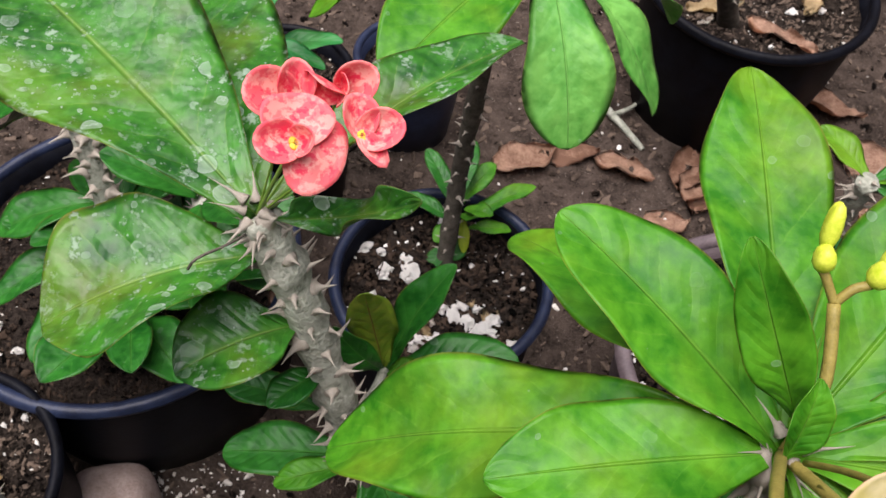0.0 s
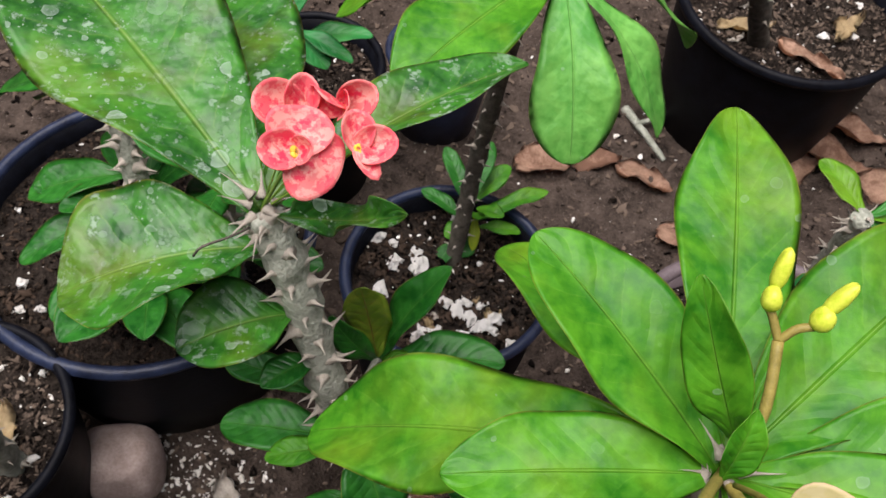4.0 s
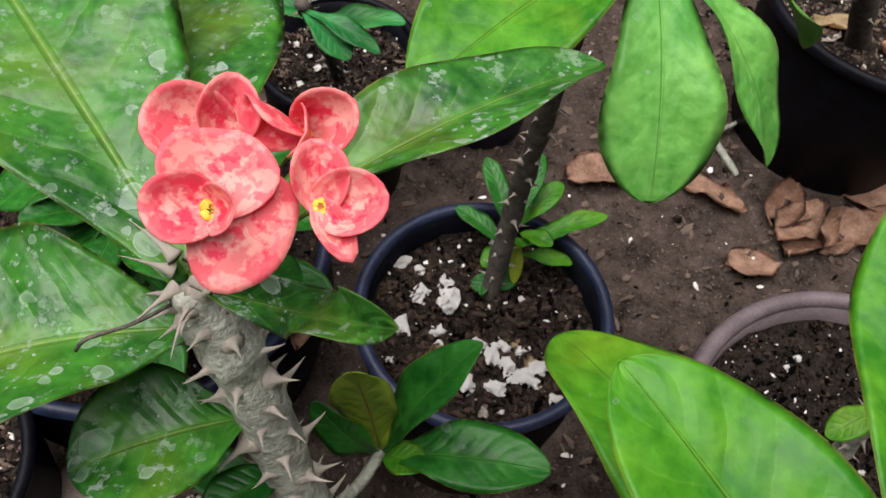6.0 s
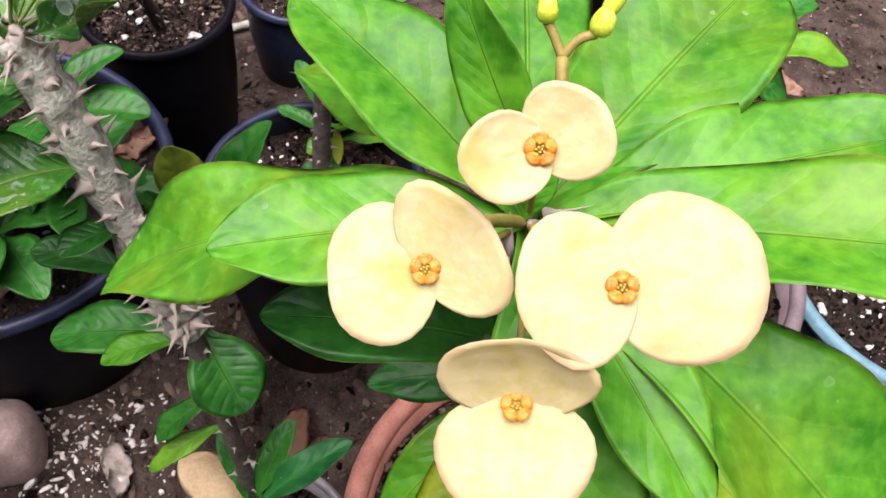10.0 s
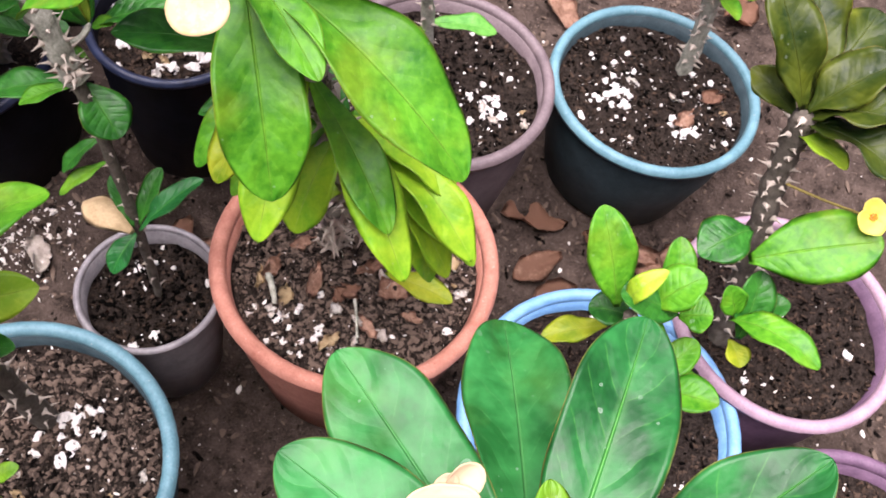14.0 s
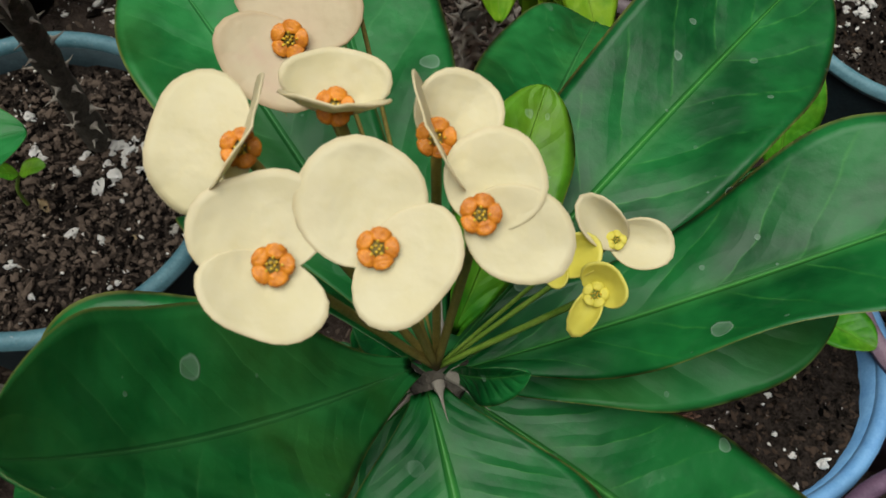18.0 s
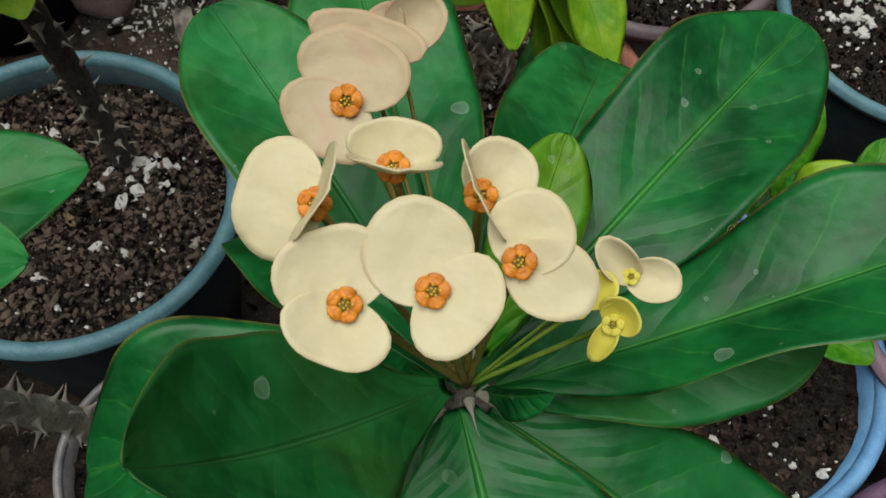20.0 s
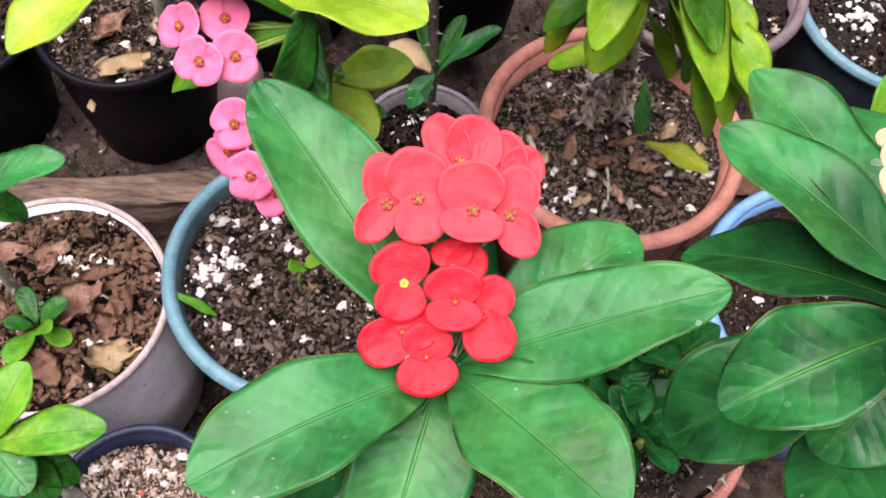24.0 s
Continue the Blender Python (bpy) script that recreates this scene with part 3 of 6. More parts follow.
def bloom(parent, c, face, rr, petals, heart, stalk, rows):
    """A cyathium whose bracts are given one by one: tip, width, cup, side and, where it differs, the way it faces."""
    c, nrm = Vector(c), Vector(face).normalized()
    e1 = ortho(Vector((1, 0, 0)), nrm)
    fl = flower_base(parent, c, nrm, rr, rr * 6, heart, stalk)
    for k, (tip, width, cup, side, *way) in enumerate(rows):
        petal(fl, c, tip, width, cup, side, way[0] if way else face, petals, 0.02 + 0.03 * k)
    heart_parts(fl, c, nrm, e1, nrm.cross(e1), rr, 0.4, heart)
    return fl


def lathe(bm, at, prof, seg=56, wob=0.0):
    """Revolve a profile of (radius, height) points round a vertical axis."""
    rings = []
    for r, z in prof:
        rings.append([bm.verts.new((at[0] + r * (1 + wob * math.sin(2 * t + 1)) * math.cos(t), at[1] + r * (1 - wob * math.sin(2 * t + 1)) * math.sin(t), at[2] + z)) for t in (6.28319 * k / seg for k in range(seg))])
    for x, y in zip(rings, rings[1:]):
        for k in range(seg):
            bm.faces.new((x[k], x[(k + 1) % seg], y[(k + 1) % seg], y[k]))
    return rings


def soil_height(x, y):
    return 0.010 * noise.noise((x * 28, y * 28, 3)) + 0.005 * noise.noise((x * 90, y * 90, 7)) + 0.0025 * noise.noise((x * 240, y * 240, 1))


def ball(level):
    bm = bmesh.new()
    bmesh.ops.create_icosphere(bm, subdivisions=level, radius=1.0)
    bm.verts.index_update()
    out = np.array([v.co[:] for v in bm.verts]), np.array([[v.index for v in f.verts] for f in bm.faces])
    bm.free()
    return out


CRUMB = ball(1)


def crumbs(n, place, sizes, flat, rnd, name, material, parent, label=""):
    """n small angular crumbs at places drawn by place(), many tiny and few large, joined into one mesh."""
    gen = np.random.default_rng(rnd.randrange(10 ** 6))
    base, faces = CRUMB
    at = np.array([place() for _ in range(n)])
    s = sizes[0] * (sizes[1] / sizes[0]) ** (gen.random(n) ** 1.8)
    k = gen.uniform(0.6, 1.25, (n, len(base), 1))
    v = base[None] * k * np.stack([s * gen.uniform(0.7, 2.0, n), s * gen.uniform(0.4, 0.9, n), s * flat * gen.uniform(0.6, 1.3, n)], 1)[:, None]
    g, h = gen.uniform(0, 6.283, n)[:, None], gen.normal(0, 0.35, n)[:, None]
    x, y, z = v[..., 0], v[..., 1], v[..., 2]
    x, z = x * np.cos(h) - z * np.sin(h), x * np.sin(h) + z * np.cos(h)
    x, y = x * np.cos(g) - y * np.sin(g), x * np.sin(g) + y * np.cos(g)
    vs = (np.stack([x, y, z], 2) + at[:, None]).reshape(-1, 3)
    fs = (faces[None] + (np.arange(n) * len(base))[:, None, None]).reshape(-1, 3)
    me = bpy.data.meshes.new(name)
    me.from_pydata(vs.tolist(), [], fs.tolist())
    me.materials.append(material)
    ob = new(name, me)
    if parent:
        ob.parent = parent
        ob.matrix_parent_inverse = Matrix.Translation(-Vector(parent.location))
    if label:
        ob["label"] = label
    ob["kind"] = "stuff"
    return ob


def grain_mesh(seed):
    rnd = random.Random(seed)
    bm = bmesh.new()
    bmesh.ops.create_icosphere(bm, subdivisions=2, radius=1.0)
    for v in bm.verts:
        v.co *= 1 + 0.9 * noise.noise(v.co * 1.7 + Vector((seed * 3.1, 0, 0))) + 0.35 * noise.noise(v.co * 4.3 + Vector((0, seed * 1.7, 0))) + rnd.uniform(-0.10, 0.10)
    me = bpy.data.meshes.new("perlite_grain")
    bm.to_mesh(me)
    bm.free()
    me.materials.append(PERLITE)
    return me


GRAINS = [grain_mesh(k) for k in range(8)]


def pot(name, x, y, top, d, h, side, lip, label, sink=0.022, lip_r=0.006, taper=0.76, perlite=40, bits=160, seed=1, clump=None, psize=(0.0012, 0.0042), chips=None, csize=(0.0004, 0.0032)):
    """A round plant pot with a rolled rim, filled with soil, crumbs of bark and perlite."""
    rnd = random.Random(seed)
    R = d / 2
    p = thing(name, (x, y, top - h), label, "plant pot", "potted plants")
    at = (x, y, top - h)
    bm = bmesh.new()
    lathe(bm, at, [(0.002, 0.001), (R * taper - 0.004, 0), (R * taper, 0.004), (R * (taper + 0.13), h * 0.55), (R - lip_r * 1.4, h - lip_r * 3.2), (R - lip_r * 1.3, h - lip_r),
                   (R - lip_r * 2.0, h - lip_r), (R - lip_r * 2.4, h - sink - 0.012), (R * (taper + 0.1), h * 0.5)], wob=0.006)
    part("body", bm, side, p)
    bm = bmesh.new()
    prof = [(R - lip_r + lip_r * math.cos(a), h - lip_r + lip_r * 1.15 * math.sin(a)) for a in (6.2832 * k / 10 for k in range(11))]
    lathe(bm, at, prof, wob=0.006)
    part("rim", bm, lip, p)
    bm = bmesh.new()
    rs = R - lip_r * 1.9
    z0 = top - sink
    rings = []
    for i in range(22):
        k = i / 21
        seg = 72
        rings.append([bm.verts.new((x + rs * k * math.cos(t), y + rs * k * math.sin(t), z0 + soil_height(x + rs * k * math.cos(t), y + rs * k * math.sin(t)) * (1 - 0.5 * k ** 4))) for t in (6.28319 * q / seg for q in range(seg))])
    for a, b in zip(rings, rings[1:]):
        for k in range(72):
            bm.faces.new((a[k], a[(k + 1) % 72], b[(k + 1) % 72], b[k]))
    bmesh.ops.remove_doubles(bm, verts=bm.verts, dist=1e-5)
    part("soil", bm, SOIL, p)

    def spot(c=None, s=None):
        while True:
            if c:
                a, b = rnd.gauss(c[0], s), rnd.gauss(c[1], s)
            else:
                a, b = rnd.uniform(-1, 1), rnd.uniform(-1, 1)
            if a * a + b * b < 0.93:
                px, py = x + a * rs, y + b * rs
                return (px, py, z0 + soil_height(px, py) + 0.0008)

    crumbs(bits * 12, spot, csize, 0.6, rnd, "mulch", chips or BITS, p)
    crumbs(perlite * 6, spot, (0.0003, 0.0019), 0.7, rnd, "grit", PERLITE, p)
    spots = [spot() for _ in range(perlite // 2 if clump else perlite)]
    for cx, cy, s in clump or ():
        spots += [spot((cx, cy), s) for _ in range(perlite // 2)]
    for q in spots:
        o = new("perlite_grain", rnd.choice(GRAINS))
        o.parent = p
        o.matrix_parent_inverse = Matrix.Translation(-p.location)
        k = rnd.uniform(*psize)
        o.matrix_basis = Matrix.Translation(q) @ pose(0, 0, 0, rnd.uniform(-30, 30), rnd.uniform(-30, 30), rnd.uniform(0, 360)) @ Matrix.Diagonal((k * rnd.uniform(0.8, 1.6), k, k * rnd.uniform(0.5, 0.8), 1))
    return p


# ---- ground ----
def smooth(a, b, v):
    v = min(max((v - a) / (b - a), 0), 1)
    return v * v * (3 - 2 * v)


def ground_height(x, y):
    """Lower bed in front, a step behind the plank, a gentle rise elsewhere."""
    step = smooth(0.095, 0.115, y) * (1 - smooth(-0.06, 0.06, x))
    rise = smooth(0.22, 0.62, y)
    h = 0.10 * max(step, rise)
    h += 0.006 * noise.noise((x * 9, y * 9, 0)) + 0.003 * noise.noise((x * 40, y * 40, 5)) + 0.0012 * noise.noise((x * 130, y * 130, 2))
    return h


def build_ground():
    def axis(lo, hi, step, far):
        inner = list(np.arange(lo, hi + step / 2, step))
        out = [far * (0.02 * 2.2 ** k) for k in range(0, 6)]
        return [lo - o for o in reversed(out)] + inner + [hi + o for o in out]
    xs = axis(-0.75, 1.05, 0.009, 60)
    ys = axis(-0.55, 1.25, 0.009, 60)
    vs = [(x, y, ground_height(x, y)) for y in ys for x in xs]
    W = len(xs)
    fs = [(j * W + i, j * W + i + 1, (j + 1) * W + i + 1, (j + 1) * W + i) for j in range(len(ys) - 1) for i in range(W - 1)]
    me = bpy.data.meshes.new("ground")
    me.from_pydata(vs, [], fs)
    me.materials.append(GROUND)
    me.polygons.foreach_set("use_smooth", [True] * len(me.polygons))
    g = new("ground", me)
    tagged(g, "bare brown earth with dry leaves and crumbs", "ground", kind="structure")
    return g


ground = build_ground()

# ---- pots ----
pot("plant_pot", 0.211, 0.178, 0.213, 0.252, 0.20, CLAY, CLAY, "wide terracotta-coloured pot on bare earth", csize=(0.0005, 0.0039), lip_r=0.0075, sink=0.028, perlite=40, bits=700, seed=2, clump=[(-0.45, -0.62, 0.2)])
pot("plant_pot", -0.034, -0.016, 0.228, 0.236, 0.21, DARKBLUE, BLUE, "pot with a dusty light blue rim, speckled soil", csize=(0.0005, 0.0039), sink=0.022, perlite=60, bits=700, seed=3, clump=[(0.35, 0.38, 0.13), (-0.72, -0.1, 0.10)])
pot("plant_pot", 0.528, 0.418, 0.185, 0.235, 0.15, DARKBLUE, BLUE, "pot with a light blue rim, side coloured dark as if unlit", perlite=60, bits=300, seed=4, chips=DARKBITS, clump=[(0.3, -0.4, 0.09), (-0.35, 0.0, 0.12)])
pot("plant_pot", 0.044, 0.364, 0.292, 0.151, 0.17, BLACK, NAVY, "small black plastic nursery pot with white perlite", lip_r=0.004, perlite=20, bits=260, seed=5, chips=DARKBITS, clump=[(0.35, -0.35, 0.22), (-0.4, 0.1, 0.14)], psize=(0.0018, 0.0060))
pot("plant_pot", -0.231, -0.078, 0.221, 0.19, 0.195, CHALK, DULL, "weathered white pot filled with bark and dry leaves", sink=0.013, lip_r=0.0028, perlite=40, bits=500, seed=6, clump=[(0.2, 0.4, 0.12)], chips=REDBITS, csize=(0.0007, 0.0055), taper=0.93)
pot("plant_pot", -0.19, 0.374, 0.25, 0.258, 0.17, BLACK, NAVY, "large black plastic nursery pot", lip_r=0.005, taper=0.84, perlite=20, bits=340, seed=7, chips=DARKBITS)
pot("plant_pot", 0.418, 0.04, 0.20, 0.243, 0.19, BRIGHT, BRIGHT, "bright blue plastic pot with crumbly soil", perlite=30, bits=340, seed=8, chips=DARKBITS)
pot("plant_pot", 0.038, 0.148, 0.20, 0.122, 0.15, SMOKE, SMOKE, "small smoky grey plastic pot", lip_r=0.003, perlite=10, bits=160, seed=9, chips=DARKBITS)
pot("plant_pot", 0.287, 0.372, 0.235, 0.226, 0.19, MAUVE, MAUVE, "dusty mauve-grey pot with a patch of perlite", perlite=50, bits=260, seed=10, chips=DARKBITS, clump=[(0.45, -0.25, 0.15)])
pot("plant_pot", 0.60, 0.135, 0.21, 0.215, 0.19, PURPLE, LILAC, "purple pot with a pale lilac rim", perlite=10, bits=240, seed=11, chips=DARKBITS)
pot("plant_pot", 0.262, -0.084, 0.17, 0.168, 0.16, CLAY, CLAY, "small terracotta-coloured pot crowded with shoots", perlite=10, bits=160, seed=12, lip_r=0.005)
pot("plant_pot", 0.107, -0.15, 0.20, 0.143, 0.18, SMOKE, SMOKE, "grey plastic pot with a thin pale rim", lip_r=0.003, perlite=10, bits=200, seed=13, chips=DARKBITS)
pot("plant_pot", 0.302, 0.775, 0.262, 0.23, 0.17, BLACK, BLACK, "large black nursery pot with woody mulch", lip_r=0.005, perlite=24, bits=360, seed=14)
pot("plant_pot", -0.246, 0.190, 0.25, 0.16, 0.15, BLACK, BLACK, "black plastic nursery pot on the raised bed", lip_r=0.004, perlite=14, bits=260, seed=15)
pot("plant_pot", -0.121, -0.222, 0.20, 0.134, 0.19, NAVY, NAVY, "small dark navy pot with sandy soil", lip_r=0.004, perlite=40, bits=500, seed=16, chips=SANDBITS, csize=(0.0004, 0.003))
pot("plant_pot", -0.12, 0.57, 0.25, 0.13, 0.16, BLACK, BLACK, "small black nursery pot in shade", lip_r=0.004, perlite=10, bits=160, seed=17)
pot("plant_pot", -0.412, 0.165, 0.235, 0.165, 0.14, BLACK, BLACK, "black plastic nursery pot at the bed edge", lip_r=0.004, perlite=10, bits=160, seed=20, chips=DARKBITS)
pot("plant_pot", 0.60, -0.10, 0.22, 0.222, 0.20, PURPLE, PURPLE, "dark purple pot with small seedlings", perlite=10, bits=260, seed=18, chips=DARKBITS)
pot("plant_pot", -0.022, 0.672, 0.20, 0.11, 0.11, NAVY, NAVY, "small blue plastic pot in the shade", lip_r=0.004, perlite=6, bits=100, seed=19)


def rosette(parent, node, n, length, width, material, tilt=(10, 60), seed=1, axis=(0, 0, 1), start=0.0, spread=0.004, second=None, up=None):
    """n leaves in a spiral round a node; tilt: degrees above the level."""
    rnd = random.Random(seed)
    node, axis = Vector(node), Vector(axis).normalized()
    a = ortho(Vector((1, 0, 0)), axis)
    b = axis.cross(a)
    for k in range(n):
        g = start + k * 2.4 + rnd.uniform(-0.3, 0.3)
        e = radians(lerp(tilt[0], tilt[1], (k + rnd.random()) / n))
        d = (a * math.cos(g) + b * math.sin(g)) * math.cos(e) + axis * math.sin(e)
        L = length * rnd.uniform(0.7, 1.15)
        p = node + axis * (spread * k / n) + d * 0.003
        leaf(parent, p, p + d * L, width * rnd.uniform(0.8, 1.15) * L / length, second if second and rnd.random() < 0.35 else material, up=axis + d * -0.2, arch=rnd.uniform(0.02, 0.12), fold=rnd.uniform(0.1, 0.45), wave=0.02, peak=rnd.uniform(0.55, 0.68))


def bud(parent, base, way, length, r, material=None):
    """A closed two-lobed flower bud."""
    base, way = Vector(base), Vector(way).normalized()
    bm = bmesh.new()
    a = ortho(Vector((1, 0, 0)), way)
    b = way.cross(a)
    prof = [(0, 0.25), (0.08, 0.62), (0.3, 0.95), (0.55, 1.0), (0.8, 0.85), (0.95, 0.6), (1.0, 0.25)]
    rings = []
    for s, k in prof:
        ring = []
        for q in range(16):
            t = 6.28319 * q / 16
            rr = r * k * (1 - 0.22 * abs(math.cos(t)) ** 6 * min(1, s * 2))
            lift = 0.10 * length * abs(math.sin(t)) * s
            ring.append(bm.verts.new(base + way * (length * s + lift) + (a * math.cos(t) + b * math.sin(t)) * rr))
        rings.append(ring)
    for x, y in zip(rings, rings[1:]):
        for q in range(16):
            bm.faces.new((x[q], x[(q + 1) % 16], y[(q + 1) % 16], y[q]))
    bm.faces.new(rings[-1])
    bm.faces.new(list(reversed(rings[0])))
    return part("bud", bm, material or BUD, parent)


def stalk(parent, pts, r, material=None):
    bm = bmesh.new()
    tube(bm, curve_points(pts, 10), [r] * 10, 8)
    return part("flower_stalk", bm, material or STALK, parent)


def spines(parent, node, n, size, seed=3, rise=0.6):
    """Long slim thorns that stand round a growing tip."""
    rnd = random.Random(seed)
    for k in range(n):
        g = k * 2.4
        out = Vector((math.cos(g), math.sin(g), rnd.uniform(0, rise))).normalized()
        o = new("thorn", THORN_MESH)
        o.parent = parent
        o.matrix_parent_inverse = Matrix.Translation(-parent.location)
        sz = size * rnd.uniform(0.7, 1.2)
        o.matrix_basis = Matrix.Translation(Vector(node) + out * 0.005 + Vector((0, 0, rnd.uniform(-0.008, 0.006)))) @ out.to_track_quat("Z", "Y").to_matrix().to_4x4() @ Matrix.Diagonal((sz * 0.42, sz * 0.42, sz, 1))


# ---- salmon-flowered plant ----
A = thing("crown_of_thorns", (0.042, 0.15, 0.178), "thorny grey-stemmed plant with salmon flowers and limed leaves", "potted plant", "potted plants")
CA = Vector((-0.008, 0.200, 0.560))
stem(A, [(0.026, 0.180, 0.425), (0.020, 0.183, 0.45), (0.004, 0.193, 0.53), CA], 0.0080, 0.0066, BARK, 84, 0.0086, 30)
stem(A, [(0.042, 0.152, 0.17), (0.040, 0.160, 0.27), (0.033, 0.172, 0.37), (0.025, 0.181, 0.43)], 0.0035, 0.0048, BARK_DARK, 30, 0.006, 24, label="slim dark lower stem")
spines(A, CA, 10, 0.011)
leaf(A, CA, (-0.122, 0.288, 0.570), 0.074, LEAF_A, arch=0.05, fold=0.18, wave=0.03, peak=0.66, fine=2, bulge=0.0011)
leaf(A, CA + Vector((0, 0, -0.004)), (-0.070, 0.312, 0.548), 0.060, LEAF_A, arch=0.05, fold=0.15, peak=0.68, fine=2, bulge=0.0011)
leaf(A, CA, (0.066, 0.287, 0.566), 0.029, LEAF_A, arch=0.06, fold=0.45, peak=0.62, roll=-14, wave=0.02, fine=2, bulge=0.0011)
leaf(A, CA + Vector((0.004, -0.002, 0.002)), (0.044, 0.180, 0.604), 0.011, LEAF_A, arch=-0.06, fold=0.6, wave=0.07, peak=0.55, roll=25, fine=2, bulge=0.0011)
leaf(A, (-0.007, 0.196, 0.545), (-0.068, 0.164, 0.537), 0.054, LEAF_A, arch=0.10, fold=0.42, wave=0.05, peak=0.60, roll=4, wob=0.06, fine=2, bulge=0.0011)
leaf(A, (0.003, 0.189, 0.515), (-0.030, 0.163, 0.519), 0.036, LEAF_A, arch=0.10, fold=0.3, peak=0.5, fine=2, bulge=0.0011)
leaf(A, (0.012, 0.188, 0.485), (-0.004, 0.168, 0.492), 0.014, LEAF_S, arch=0.1)
leaf(A, (0.029, 0.218, 0.432), (0.021, 0.217, 0.496), 0.021, LEAF_R, up=(0.2, -0.8, 0.5), arch=-0.04, fold=0.15)
leaf(A, (0.029, 0.218, 0.432), (0.054, 0.242, 0.487), 0.017, LEAF_S, fold=0.5)
leaf(A, (0.029, 0.218, 0.432), (0.086, 0.223, 0.449), 0.024, LEAF_S)
leaf(A, (0.029, 0.218, 0.432), (0.046, 0.215, 0.440), 0.013, LEAF_B)
leaf(A, (0.029, 0.218, 0.432), (0.008, 0.215, 0.470), 0.014, LEAF_S, up=(0.2, -0.8, 0.5))
stalk(A, [(0.018, 0.186, 0.445), (0.026, 0.205, 0.435), (0.029, 0.218, 0.434)], 0.0022, BARK)
# small round leaves down the stem
leaf(A, (0.028, 0.186, 0.414), (0.049, 0.160, 0.392), 0.034, LEAF_S, peak=0.52, arch=0.03)
leaf(A, (0.022, 0.184, 0.416), (-0.037, 0.182, 0.404), 0.026, LEAF_S, peak=0.58, arch=0.04, pinch=0.2)
leaf(A, (0.022, 0.178, 0.420), (-0.010, 0.168, 0.412), 0.014, LEAF_B, peak=0.55)
leaf(A, (0.030, 0.176, 0.37), (0.002, 0.161, 0.347), 0.014, LEAF_S, peak=0.55)
leaf(A, (0.032, 0.170, 0.35), (-0.001, 0.150, 0.335), 0.012, LEAF_B, peak=0.55)
leaf(A, (0.010, 0.186, 0.455), (-0.031, 0.190, 0.459), 0.016, LEAF_S)
leaf(A, (0.020, 0.19, 0.44), (0.030, 0.198, 0.425), 0.014, LEAF_B, peak=0.5)
leaf(A, (0.042, 0.150, 0.285), (0.024, 0.126, 0.264), 0.020, LEAF_C, peak=0.5, fine=2, bulge=0.0011)
leaf(A, (0.044, 0.152, 0.285), (0.092, 0.180, 0.318), 0.018, LEAF_C, fold=0.4, fine=2, bulge=0.0011)
leaf(A, (0.040, 0.154, 0.287), (0.022, 0.188, 0.306), 0.014, LEAF_S)
leaf(A, (0.044, 0.156, 0.287), (0.060, 0.190, 0.316), 0.016, LEAF_S)
leaf(A, (0.040, 0.150, 0.285), (0.000, 0.174, 0.288), 0.028, STRAW, arch=0.30, fold=-0.55, label="dry straw-coloured leaf", peak=0.5)
stalk(A, [CA + Vector((-0.002, -0.004, -0.004)), (-0.012, 0.184, 0.566), (-0.0195, 0.1790, 0.5645), (-0.0225, 0.1775, 0.5602)], 0.00045, BARK_DARK)
# salmon cyme
bloom(A, (0.0105, 0.1889, 0.6090), (0.35, -0.47, 0.81), 0.0015, SALMON, GOLD, CA, [((0.0227, 0.1870, 0.6028), 0.0211, 0.00, -0.05), ((0.0078, 0.2007, 0.6133), 0.0184, 0.20, 0.22), ((0.0007, 0.1851, 0.6113), 0.0114, 0.20, 0.30), ((0.0175, 0.1890, 0.6130), 0.0079, 0.35, 0.30)])
bloom(A, (0.0260, 0.1956, 0.6078), (0.24, -0.52, 0.82), 0.0010, SALMON, GOLD, CA, [((0.0367, 0.1990, 0.6111), 0.0108, 0.20, 0.25), ((0.0231, 0.2043, 0.6125), 0.0091, 0.30, 0.40), ((0.0334, 0.1894, 0.6042), 0.0056, -0.05, 0.15)])
bloom(A, (0.0063, 0.2028, 0.6088), (0.36, -0.53, 0.77), 0.0008, SALMON, GOLD, CA, [((-0.0064, 0.2013, 0.6142), 0.0134, 0.25, 0.30), ((0.0065, 0.2110, 0.6164), 0.0098, 0.20, 0.35)])
bloom(A, (0.0189, 0.2079, 0.6093), (0.28, -0.57, 0.77), 0.0008, SALMON, GOLD, CA, [((0.0269, 0.2125, 0.6161), 0.0110, 0.25, 0.35), ((0.0096, 0.2107, 0.6158), 0.0070, 0.30, 0.50, (-0.28, -0.92, 0.26)), ((0.0251, 0.2040, 0.6145), 0.0088, 0.50, 0.30)])

# ---- cream-flowered plant ----
B = thing("crown_of_thorns", (0.215, 0.185, 0.187), "bushy plant with cream flowers and yellow-green leaves", "potted plant", "potted plants")
CB = Vector((0.142, 0.142, 0.572))
stem(B, [(0.226, 0.215, 0.175), (0.200, 0.196, 0.30), (0.178, 0.158, 0.46), CB], 0.0112, 0.0075, BARK_DARK, 170, 0.0125, 36, stout=1.5)
leaf(B, CB, (0.136, 0.260, 0.592), 0.036, LEAF_B, arch=0.04, fold=0.12, wob=0.07, peak=0.6, fine=2, bulge=0.0005)
leaf(B, CB, (0.079, 0.189, 0.597), 0.036, LEAF_B, arch=0.05, peak=0.58, fine=2, bulge=0.0005)
leaf(B, CB, (0.073, 0.226, 0.534), 0.034, LEAF_B, wob=0.06, fine=2, bulge=0.0005)
